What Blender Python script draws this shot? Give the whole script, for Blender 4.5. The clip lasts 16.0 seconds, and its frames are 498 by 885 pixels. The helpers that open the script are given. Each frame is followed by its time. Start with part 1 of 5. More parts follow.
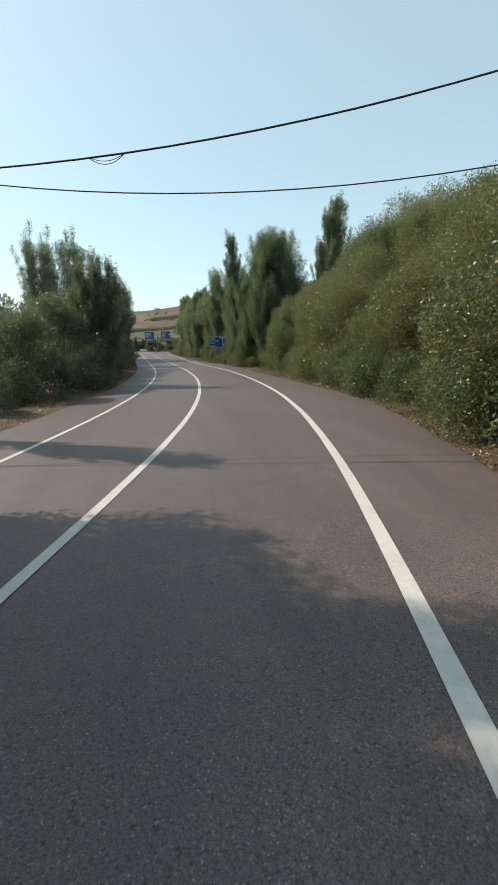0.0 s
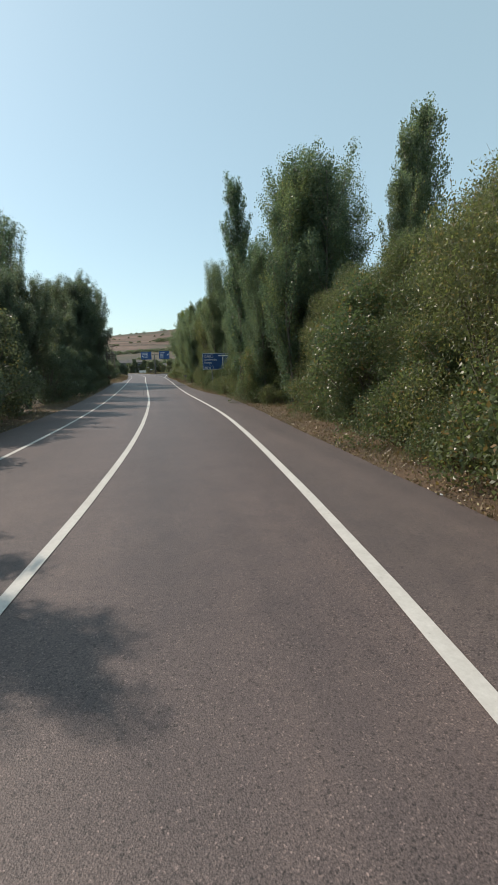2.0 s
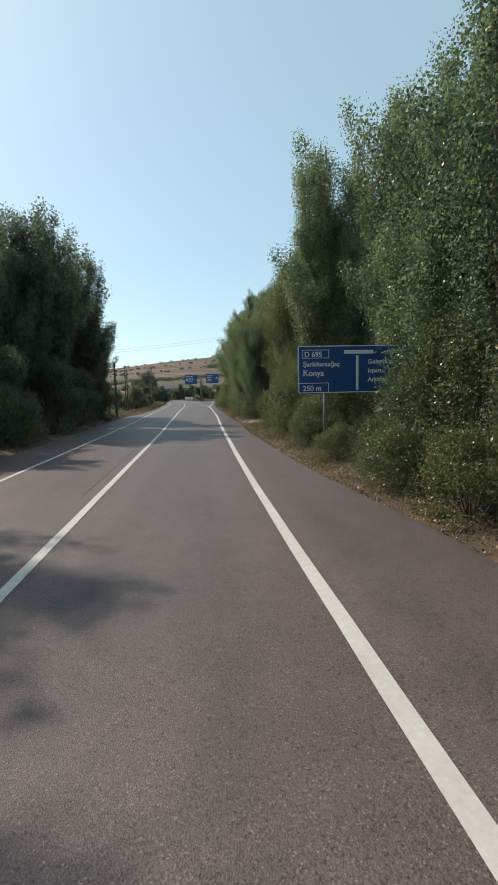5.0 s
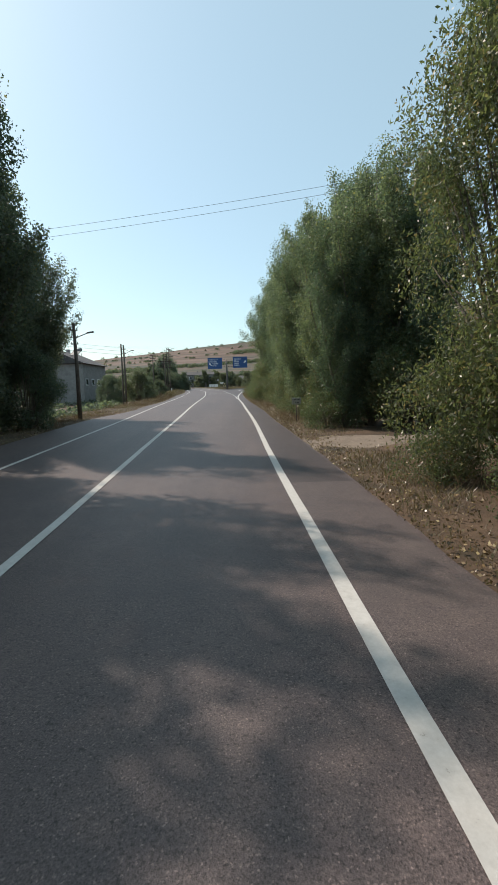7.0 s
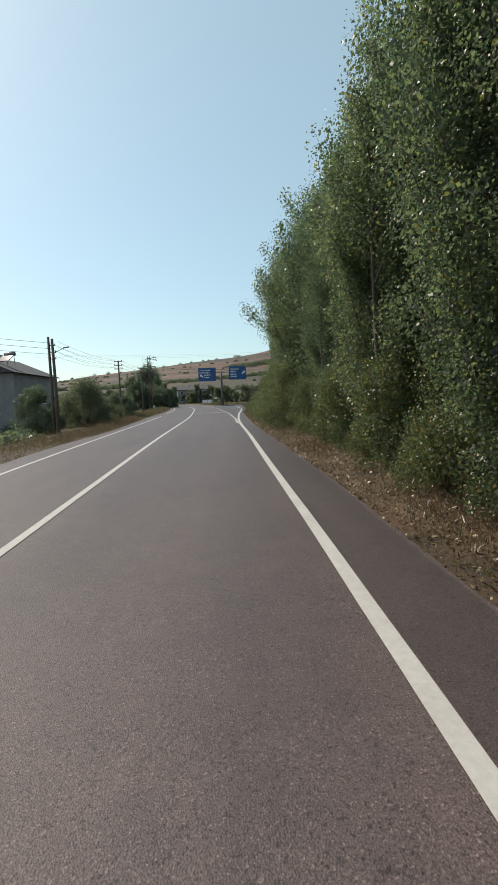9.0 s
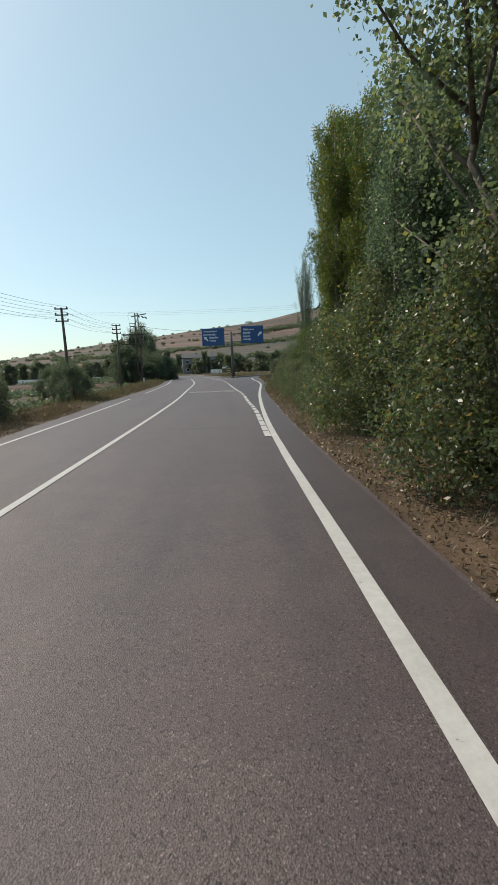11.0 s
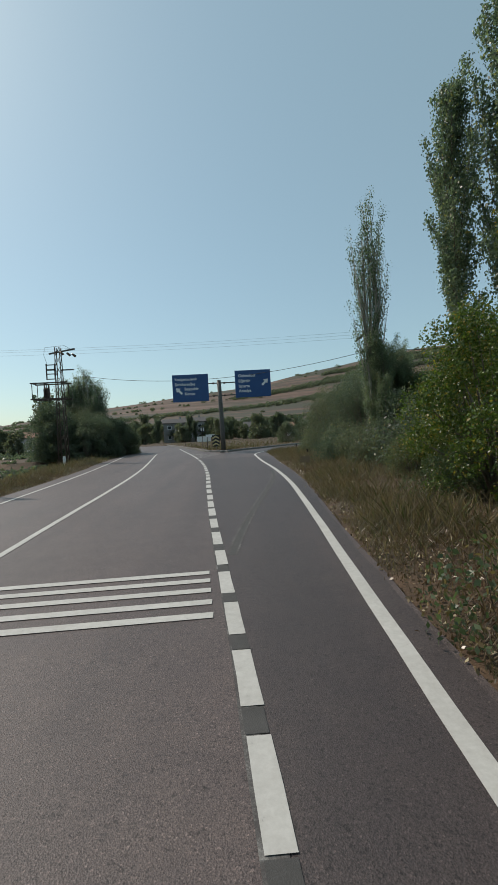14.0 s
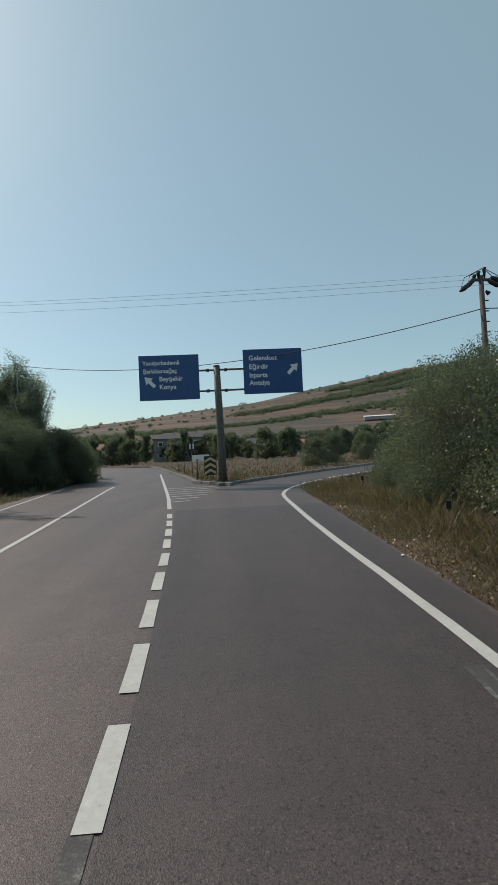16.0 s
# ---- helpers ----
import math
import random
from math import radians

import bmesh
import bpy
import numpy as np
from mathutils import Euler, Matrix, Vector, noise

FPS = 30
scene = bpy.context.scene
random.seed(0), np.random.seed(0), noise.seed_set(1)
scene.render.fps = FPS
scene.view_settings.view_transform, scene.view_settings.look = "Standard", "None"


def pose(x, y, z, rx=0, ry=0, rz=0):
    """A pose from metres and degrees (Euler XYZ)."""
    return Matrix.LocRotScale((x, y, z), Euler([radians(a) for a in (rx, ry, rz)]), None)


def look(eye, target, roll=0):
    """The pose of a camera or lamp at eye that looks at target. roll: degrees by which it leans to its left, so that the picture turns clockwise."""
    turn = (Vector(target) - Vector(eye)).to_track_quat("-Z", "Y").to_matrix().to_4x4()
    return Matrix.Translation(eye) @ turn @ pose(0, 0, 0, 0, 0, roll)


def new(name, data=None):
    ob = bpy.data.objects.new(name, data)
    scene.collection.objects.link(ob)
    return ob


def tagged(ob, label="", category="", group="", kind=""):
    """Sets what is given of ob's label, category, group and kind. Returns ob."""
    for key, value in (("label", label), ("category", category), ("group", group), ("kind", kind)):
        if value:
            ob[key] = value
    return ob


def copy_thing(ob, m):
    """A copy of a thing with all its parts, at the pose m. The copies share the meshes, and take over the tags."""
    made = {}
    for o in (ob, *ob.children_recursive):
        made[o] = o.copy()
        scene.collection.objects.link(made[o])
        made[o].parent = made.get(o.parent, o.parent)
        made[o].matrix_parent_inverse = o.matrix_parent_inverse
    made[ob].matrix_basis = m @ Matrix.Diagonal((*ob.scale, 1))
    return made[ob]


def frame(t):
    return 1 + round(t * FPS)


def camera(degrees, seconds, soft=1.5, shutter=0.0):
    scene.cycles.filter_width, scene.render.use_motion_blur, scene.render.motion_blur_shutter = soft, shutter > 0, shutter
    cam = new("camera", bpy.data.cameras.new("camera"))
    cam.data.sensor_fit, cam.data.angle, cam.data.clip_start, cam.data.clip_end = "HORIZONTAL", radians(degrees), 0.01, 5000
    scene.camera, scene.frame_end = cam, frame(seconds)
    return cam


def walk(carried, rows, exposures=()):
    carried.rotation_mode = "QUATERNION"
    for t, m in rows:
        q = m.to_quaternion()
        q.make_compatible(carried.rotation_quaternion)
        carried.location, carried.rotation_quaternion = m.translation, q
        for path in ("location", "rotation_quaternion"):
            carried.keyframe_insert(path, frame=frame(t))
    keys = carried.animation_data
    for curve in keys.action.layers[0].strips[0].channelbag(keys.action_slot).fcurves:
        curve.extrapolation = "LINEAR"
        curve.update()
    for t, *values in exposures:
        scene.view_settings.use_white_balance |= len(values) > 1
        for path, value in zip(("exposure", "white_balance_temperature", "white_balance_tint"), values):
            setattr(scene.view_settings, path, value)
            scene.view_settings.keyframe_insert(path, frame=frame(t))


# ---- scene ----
cam = camera(59.7, 16.0, soft=0.8)
PATH = [
    (0, (-5.801, -0.089, 2.076), (-5.350, 1.814, 1.658), -1.70),
    (0.5, (-4.407, 5.043, 2.125), (-3.952, 6.952, 1.743), -1.83),
    (1, (-3.174, 10.180, 2.096), (-2.713, 12.093, 1.736), -1.52),
    (1.5, (-2.136, 15.328, 2.113), (-1.673, 17.242, 1.762), -1.39),
    (2, (-1.278, 20.483, 2.183), (-0.848, 22.409, 1.862), -1.30),
    (2.5, (-0.634, 25.645, 2.215), (-0.222, 27.578, 1.911), -1.28),
    (3, (-0.122, 30.807, 2.149), (0.256, 32.750, 1.862), -0.58),
    (3.5, (0.356, 35.955, 2.262), (0.602, 37.916, 1.958), -1.27),
    (3.7, (0.514, 38.008, 2.281), (0.754, 39.973, 1.996), -1.19),
    (5.8, (0.859, 59.339, 2.397), (1.018, 61.323, 2.207), -0.52),
    (6, (0.873, 61.349, 2.401), (1.011, 63.335, 2.211), -0.15),
    (6.5, (0.940, 66.358, 2.446), (1.045, 68.340, 2.199), -0.47),
    (7, (0.997, 71.348, 2.477), (1.090, 73.330, 2.226), -1.21),
    (7.5, (1.013, 76.320, 2.476), (1.115, 78.308, 2.283), -1.92),
    (8, (0.982, 81.276, 2.590), (1.097, 83.264, 2.399), -2.26),
    (8.5, (1.041, 86.213, 2.595), (1.156, 88.199, 2.381), -1.96),
    (9, (1.103, 91.145, 2.644), (1.215, 93.134, 2.460), -2.03),
    (9.5, (1.140, 96.067, 2.741), (1.253, 98.049, 2.496), -1.64),
    (10, (1.160, 100.959, 2.805), (1.270, 102.930, 2.480), -1.62),
    (12.5, (1.434, 125.009, 3.285), (1.388, 126.988, 2.994), -3.36),
    (13, (1.479, 129.734, 3.375), (1.474, 131.733, 3.318), -2.62),
    (13.5, (1.588, 134.412, 3.429), (1.643, 136.411, 3.423), -2.89),
    (14, (1.539, 139.027, 3.549), (1.635, 141.025, 3.520), -3.06),
    (14.5, (1.431, 143.570, 3.636), (1.528, 145.567, 3.571), -3.50),
    (15, (1.380, 148.047, 3.648), (1.475, 150.044, 3.590), -3.32),
    (15.5, (1.350, 152.497, 3.692), (1.447, 154.495, 3.687), -2.91),
    (16, (1.404, 156.934, 3.880), (1.503, 158.931, 3.932), -2.59),
]
walk(cam, [(t, look(eye, target, roll)) for t, eye, target, roll in PATH], exposures=[(0.0, 0.62, 6950, 13), (0.6, 0.44, 6800, 13), (3.5, 0.46, 6750, 13), (6.4, 0.42, 6600, 13), (7.0, 0.52, 6650, 14), (7.6, 0.40, 6650, 13), (8.5, 0.34, 6700, 13), (10.0, 0.28, 6700, 13), (12.5, 0.0, 6500, 11), (13.2, -0.12, 6500, 10), (14.0, -0.08, 6500, 11), (16.0, -0.12, 6550, 11)])

# ---- light: clear late-morning sky, sun ahead and to the left ----
SUN_TO = Vector((-0.78, 0.58, 1.0)).normalized()
world = bpy.data.worlds.new("sky")
scene.world = world
world.use_nodes = True
wn = world.node_tree
sky = wn.nodes.new("ShaderNodeTexSky")
sky.sky_type = "NISHITA"
sky.sun_disc = False
sky.sun_elevation = math.asin(SUN_TO.z)
sky.sun_rotation = math.atan2(SUN_TO.x, SUN_TO.y)
sky.altitude = 900
sky.air_density = 1.2
sky.dust_density = 2.3
sky.ozone_density = 3.0
wn.nodes["Background"].inputs["Strength"].default_value = 0.133
haze = wn.nodes.new("ShaderNodeMix")
haze.data_type, haze.blend_type = "RGBA", "MULTIPLY"
haze.inputs[0].default_value, haze.inputs[7].default_value = 1.0, (0.98, 1.04, 0.97, 1)
wn.links.new(sky.outputs[0], haze.inputs[6])
# thin even haze over the whole sky
veil = wn.nodes.new("ShaderNodeMix")
veil.data_type = "RGBA"
veil.inputs[0].default_value, veil.inputs[7].default_value = 0.42, (3.30, 4.66, 4.50, 1)
wn.links.new(haze.outputs[2], veil.inputs[6])
wn.links.new(veil.outputs[2], wn.nodes["Background"].inputs["Color"])
sun_data = bpy.data.lights.new("sun", "SUN")
sun_data.energy, sun_data.angle, sun_data.color = 2.95, radians(0.6), (1.0, 0.90, 0.78)
sun = new("sun", sun_data)
sun.matrix_world = look((0, 0, 60), Vector((0, 0, 60)) - SUN_TO)


# ---- materials ----
def nodes_of(name, rough=0.8, metal=0.0):
    m = bpy.data.materials.new(name)
    m.use_nodes = True
    nt = m.node_tree
    b = nt.nodes["Principled BSDF"]
    b.inputs["Roughness"].default_value = rough
    b.inputs["Metallic"].default_value = metal
    return m, nt, b


def noise_node(nt, scale, detail=4.0, rough=0.6, coord="Object", stretch=None):
    tc = nt.nodes.new("ShaderNodeTexCoord")
    n = nt.nodes.new("ShaderNodeTexNoise")
    n.inputs["Scale"].default_value, n.inputs["Detail"].default_value, n.inputs["Roughness"].default_value = scale, detail, rough
    if stretch:
        mp = nt.nodes.new("ShaderNodeMapping")
        mp.inputs["Scale"].default_value = stretch
        nt.links.new(tc.outputs[coord], mp.inputs[0])
        nt.links.new(mp.outputs[0], n.inputs["Vector"])
    else:
        nt.links.new(tc.outputs[coord], n.inputs["Vector"])
    return n.outputs["Fac"]


def ramp(nt, fac, stops):
    r = nt.nodes.new("ShaderNodeValToRGB")
    while len(r.color_ramp.elements) < len(stops):
        r.color_ramp.elements.new(0.5)
    for e, (p, c) in zip(r.color_ramp.elements, stops):
        e.position, e.color = p, (*c, 1) if len(c) == 3 else c
    nt.links.new(fac, r.inputs[0])
    return r.outputs[0]


def mix(nt, fac, a, b, how="MIX"):
    n = nt.nodes.new("ShaderNodeMix")
    n.data_type, n.blend_type = "RGBA", how
    for value, sock in ((fac, n.inputs[0]), (a, n.inputs[6]), (b, n.inputs[7])):
        if isinstance(value, (int, float)):
            sock.default_value = value
        elif isinstance(value, tuple):
            sock.default_value = (*value, 1)
        else:
            nt.links.new(value, sock)
    return n.outputs[2]


def bump(nt, b, height, strength, dist=0.02):
    n = nt.nodes.new("ShaderNodeBump")
    n.inputs["Strength"].default_value, n.inputs["Distance"].default_value = strength, dist
    nt.links.new(height, n.inputs["Height"])
    nt.links.new(n.outputs[0], b.inputs["Normal"])


def plain(name, a, c, scale=6.0, rough=0.7, metal=0.0, relief=0.15):
    """A surface that wavers between two colours, with fine relief."""
    m, nt, b = nodes_of(name, rough, metal)
    big, fine = noise_node(nt, scale), noise_node(nt, scale * 12, 3)
    col = ramp(nt, mix(nt, 0.4, big, fine), [(0.3, a), (0.7, c)])
    nt.links.new(col, b.inputs["Base Color"])
    bump(nt, b, fine, relief)
    return m


def asphalt_material(name="asphalt", tone=(1.0, 1.0, 1.0), fresh=0.0):
    """Chip-seal asphalt: dark binder, pale chips, long wheel tracks and blotches. fresh: less worn, fewer pale chips."""
    m, nt, b = nodes_of(name, 0.6)
    grit = noise_node(nt, 85, 2, 0.8)
    stone = nt.nodes.new("ShaderNodeTexVoronoi")
    stone.inputs["Scale"].default_value = 95
    tc = nt.nodes.new("ShaderNodeTexCoord")
    nt.links.new(tc.outputs["Object"], stone.inputs["Vector"])
    tracks = noise_node(nt, 1.0, 3, 0.5, stretch=(0.9, 0.05, 1))
    blotch = noise_node(nt, 0.35, 5, 0.6)
    stain = noise_node(nt, 2.6, 6, 0.7)
    t = tone
    base = ramp(nt, grit, [(0.30, (0.038 * t[0], 0.0305 * t[1], 0.0300 * t[2])), (0.5, (0.102 * t[0], 0.0800 * t[1], 0.0782 * t[2])), (0.74, (0.166 * t[0], 0.133 * t[1], 0.129 * t[2]))])
    top = 1.7 - 0.35 * fresh
    chips = ramp(nt, stone.outputs["Color"], [(0.4, (0.86, 0.86, 0.86)), (0.80, (1.02, 1.01, 1.0)), (0.92, (top * 1.25, top * 1.22, top * 1.18))])
    base = mix(nt, 0.8, base, chips, "MULTIPLY")
    base = mix(nt, 0.75, base, ramp(nt, tracks, [(0.3, (0.80, 0.79, 0.80)), (0.7, (1.24, 1.19, 1.15))]), "MULTIPLY")
    base = mix(nt, 0.6, base, ramp(nt, blotch, [(0.3, (0.85, 0.84, 0.84)), (0.7, (1.15, 1.13, 1.1))]), "MULTIPLY")
    base = mix(nt, 0.5, base, ramp(nt, stain, [(0.3, (0.74, 0.73, 0.76)), (0.7, (1.24, 1.20, 1.12))]), "MULTIPLY")
    pits = noise_node(nt, 34, 2, 0.6)
    base = mix(nt, 0.85, base, ramp(nt, pits, [(0.33, (0.40, 0.39, 0.40)), (0.42, (1.0, 1.0, 1.0)), (0.64, (1.0, 1.0, 1.0)), (0.74, (1.15, 1.14, 1.12))]), "MULTIPLY")
    nt.links.new(base, b.inputs["Base Color"])
    bump(nt, b, mix(nt, 0.5, grit, stone.outputs["Distance"]), 0.42, 0.010)
    return m


def paint_material(name="road_paint", white=0.60):
    m, nt, b = nodes_of(name, 0.7)
    wear = noise_node(nt, 14, 6, 0.75)
    dirt = noise_node(nt, 1.6, 3)
    col = ramp(nt, wear, [(0.25, (0.17, 0.155, 0.145)), (0.35, (white * 0.80, white * 0.77, white * 0.72)), (0.75, (white, white * 0.975, white * 0.92))])
    col = mix(nt, 0.5, col, ramp(nt, dirt, [(0.3, (0.8, 0.79, 0.77)), (0.7, (1.05, 1.05, 1.04))]), "MULTIPLY")
    nt.links.new(col, b.inputs["Base Color"])
    bump(nt, b, wear, 0.2, 0.005)
    return m


def scraped_material():
    """What is left of paint that was ground off: pale flecks on bare asphalt."""
    m, nt, b = nodes_of("worn_old_paint", 0.8)
    wear, fine = noise_node(nt, 5, 6, 0.7), noise_node(nt, 60, 3, 0.7)
    col = ramp(nt, mix(nt, 0.35, wear, fine), [(0.46, (0.070, 0.062, 0.060)), (0.54, (0.105, 0.098, 0.093)), (0.64, (0.24, 0.23, 0.215))])
    nt.links.new(col, b.inputs["Base Color"])
    bump(nt, b, fine, 0.5, 0.01)
    return m


def ground_material():
    """Dry verge soil and straw near the road, ploughed and stubble fields on the rising land."""
    m, nt, b = nodes_of("dry_ground", 0.95)
    big, mid, fine = noise_node(nt, 0.06, 4), noise_node(nt, 0.9, 5), noise_node(nt, 18, 4, 0.7)
    near = ramp(nt, mid, [(0.28, (0.036, 0.032, 0.018)), (0.45, (0.075, 0.049, 0.030)), (0.62, (0.120, 0.076, 0.047)), (0.8, (0.17, 0.118, 0.073))])
    near = mix(nt, 0.7, near, ramp(nt, fine, [(0.3, (0.55, 0.52, 0.5)), (0.7, (1.3, 1.28, 1.2))]), "MULTIPLY")
    tc = nt.nodes.new("ShaderNodeTexCoord")
    mp = nt.nodes.new("ShaderNodeMapping")
    mp.inputs["Rotation"].default_value = (0, 0, 0.22)
    mp.inputs["Scale"].default_value = (0.0045, 0.016, 1.0)
    nt.links.new(tc.outputs["Object"], mp.inputs[0])
    plots = nt.nodes.new("ShaderNodeTexVoronoi")
    plots.inputs["Scale"].default_value = 1.0
    nt.links.new(mp.outputs[0], plots.inputs["Vector"])
    fields = ramp(nt, plots.outputs["Color"], [(0.0, (0.108, 0.058, 0.042)), (0.3, (0.160, 0.100, 0.074)), (0.5, (0.066, 0.054, 0.038)), (0.7, (0.120, 0.070, 0.050)), (0.9, (0.185, 0.125, 0.096))])
    fields = mix(nt, 0.5, fields, ramp(nt, big, [(0.3, (0.7, 0.72, 0.7)), (0.7, (1.2, 1.15, 1.1))]), "MULTIPLY")
    wild = noise_node(nt, 0.02, 6, 0.62, stretch=(0.35, 1.2, 1))
    fields = mix(nt, ramp(nt, wild, [(0.50, (0, 0, 0)), (0.57, (1, 1, 1))]), fields, (0.060, 0.058, 0.038))
    sep = nt.nodes.new("ShaderNodeSeparateXYZ")
    nt.links.new(tc.outputs["Object"], sep.inputs[0])
    far = nt.nodes.new("ShaderNodeMapRange")
    far.inputs["From Min"].default_value, far.inputs["From Max"].default_value = 250, 330
    nt.links.new(sep.outputs["Y"], far.inputs["Value"])
    nt.links.new(mix(nt, far.outputs[0], near, fields), b.inputs["Base Color"])
    bump(nt, b, mix(nt, 0.5, mid, fine), 0.8, 0.06)
    return m


def leaf_material(name, dark, light, dry, dry_share=0.06, glow=0.35):
    """Leaves that let some light through; each leaf has its own shade."""
    m, nt, b = nodes_of(name, 0.36)
    b.inputs["Specular IOR Level"].default_value = 0.6
    out = nt.nodes["Material Output"]
    geo = nt.nodes.new("ShaderNodeNewGeometry")
    isl = geo.outputs["Random Per Island"]
    info = nt.nodes.new("ShaderNodeObjectInfo")
    col = ramp(nt, isl, [(0.0, dark), (1.0 - dry_share - 0.03, light), (1.0 - dry_share, dry)])
    tone = ramp(nt, info.outputs["Random"], [(0.0, (0.70, 0.82, 0.84)), (0.5, (1.0, 1.0, 1.0)), (1.0, (1.18, 1.08, 0.95))])
    col = mix(nt, 0.7, col, tone, "MULTIPLY")
    patch = noise_node(nt, 0.55, 2)
    col = mix(nt, 0.6, col, ramp(nt, patch, [(0.3, (0.8, 0.85, 0.8)), (0.7, (1.2, 1.15, 1.0))]), "MULTIPLY")
    nt.links.new(col, b.inputs["Base Color"])
    tr = nt.nodes.new("ShaderNodeBsdfTranslucent")
    nt.links.new(mix(nt, 1.0, col, (1.18, 1.32, 0.88), "MULTIPLY"), tr.inputs["Color"])
    mx = nt.nodes.new("ShaderNodeMixShader")
    mx.inputs[0].default_value = glow
    nt.links.new(b.outputs[0], mx.inputs[1])
    nt.links.new(tr.outputs[0], mx.inputs[2])
    nt.links.new(mx.outputs[0], out.inputs["Surface"])
    return m


NEW_ASPHALT, SHOULDER = asphalt_material("newer_asphalt", (0.68, 0.685, 0.70), 0.8), asphalt_material("shoulder_asphalt", (1.08, 1.11, 1.10), 0.5)
ASPHALT, PAINT, OLD_PAINT, GROUND = asphalt_material(), paint_material(), scraped_material(), ground_material()
TRACK = plain("gravel_track", (0.14, 0.105, 0.078), (0.27, 0.215, 0.165), 3, 0.95, relief=0.6)
KERB = plain("kerb_concrete", (0.12, 0.112, 0.10), (0.30, 0.285, 0.26), 5, 0.9)
POPLAR = leaf_material("poplar_leaf", (0.088, 0.120, 0.094), (0.188, 0.234, 0.168), (0.27, 0.25, 0.11), 0.03, 0.58)
POPLAR_OLIVE = leaf_material("olive_poplar_leaf", (0.115, 0.136, 0.082), (0.235, 0.262, 0.140), (0.32, 0.26, 0.11), 0.05, 0.58)
POPLAR_YELLOW = leaf_material("turning_poplar_leaf", (0.055, 0.088, 0.020), (0.165, 0.215, 0.042), (0.36, 0.25, 0.05), 0.10, 0.42)
WILLOW = leaf_material("willow_leaf", (0.092, 0.106, 0.058), (0.185, 0.200, 0.102), (0.25, 0.19, 0.11), 0.10, 0.55)
RUSTY = leaf_material("rusty_weed", (0.105, 0.055, 0.034), (0.21, 0.125, 0.072), (0.30, 0.22, 0.12), 0.15, 0.25)
BRAMBLE = leaf_material("bramble_leaf", (0.076, 0.100, 0.058), (0.152, 0.186, 0.096), (0.25, 0.17, 0.085), 0.09, 0.48)
DARK_LEAF = leaf_material("dark_leaf", (0.085, 0.102, 0.085), (0.156, 0.180, 0.140), (0.20, 0.17, 0.08), 0.04, 0.58)
BARK = plain("bark", (0.075, 0.06, 0.045), (0.22, 0.19, 0.15), 4, 0.95, relief=0.8)
PALE_BARK = plain("pale_bark", (0.20, 0.18, 0.15), (0.42, 0.39, 0.33), 4, 0.9, relief=0.6)
STRAW = leaf_material("dry_grass", (0.125, 0.090, 0.058), (0.285, 0.210, 0.135), (0.095, 0.10, 0.035), 0.14, 0.3)
FIELD_GRASS = leaf_material("brown_field_grass", (0.085, 0.066, 0.034), (0.175, 0.135, 0.070), (0.11, 0.12, 0.05), 0.2, 0.3)
LITTER = leaf_material("fallen_leaf", (0.10, 0.06, 0.03), (0.32, 0.23, 0.13), (0.42, 0.34, 0.2), 0.15, 0.1)
SIGN_BLUE = plain("sign_blue", (0.012, 0.060, 0.19), (0.018, 0.078, 0.235), 2, 0.42, relief=0.02)
SIGN_WHITE = plain("sign_white", (0.66, 0.68, 0.68), (0.80, 0.81, 0.80), 3, 0.45, relief=0.02)
SIGN_BACK = plain("sign_back_metal", (0.32, 0.33, 0.34), (0.44, 0.45, 0.46), 4, 0.5, 0.7, 0.05)
MAST_STEEL = plain("weathered_mast_steel", (0.07, 0.066, 0.06), (0.15, 0.14, 0.13), 5, 0.6, 0.4, 0.1)
STEEL = plain("galvanised_steel", (0.16, 0.165, 0.17), (0.30, 0.305, 0.31), 5, 0.55, 0.6, 0.08)
RUST = plain("rusty_dark_steel", (0.05, 0.04, 0.035), (0.13, 0.10, 0.08), 7, 0.75, 0.3, 0.2)
BLACK = plain("black_paint", (0.012, 0.012, 0.013), (0.03, 0.03, 0.03), 5, 0.5, relief=0.05)
CABLE = plain("black_cable", (0.012, 0.012, 0.013), (0.03, 0.03, 0.032), 9, 0.6, relief=0.05)
WOOD_POLE = plain("weathered_pole_wood", (0.065, 0.052, 0.042), (0.17, 0.14, 0.115), 5, 0.9, relief=0.5)
BOARD = plain("weathered_board", (0.13, 0.095, 0.065), (0.27, 0.21, 0.15), 6, 0.9, relief=0.4)
WALL_GREY = plain("cement_render", (0.22, 0.21, 0.2), (0.38, 0.36, 0.34), 1.2, 0.95, relief=0.3)
WALL_WHITE = plain("whitewashed_render", (0.6, 0.58, 0.55), (0.78, 0.77, 0.74), 1.2, 0.9, relief=0.2)
ROOF_DARK = plain("dark_roof_sheet", (0.045, 0.042, 0.043), (0.10, 0.092, 0.09), 2, 0.8, 0.0, 0.3)
WALL_BLOCK = plain("grey_block_wall", (0.17, 0.165, 0.16), (0.30, 0.29, 0.28), 1.5, 0.95, relief=0.5)
ROOF_RED = plain("faded_tile_roof", (0.19, 0.09, 0.06), (0.36, 0.2, 0.14), 3, 0.9, relief=0.5)
GLASS_DARK = plain("window_glass", (0.02, 0.025, 0.03), (0.05, 0.06, 0.07), 2, 0.08, relief=0.0)
CAR_WHITE = plain("white_car_paint", (0.68, 0.68, 0.67), (0.78, 0.78, 0.77), 2, 0.25, relief=0.0)
TYRE = plain("tyre_rubber", (0.015, 0.015, 0.015), (0.035, 0.034, 0.033), 8, 0.85, relief=0.2)
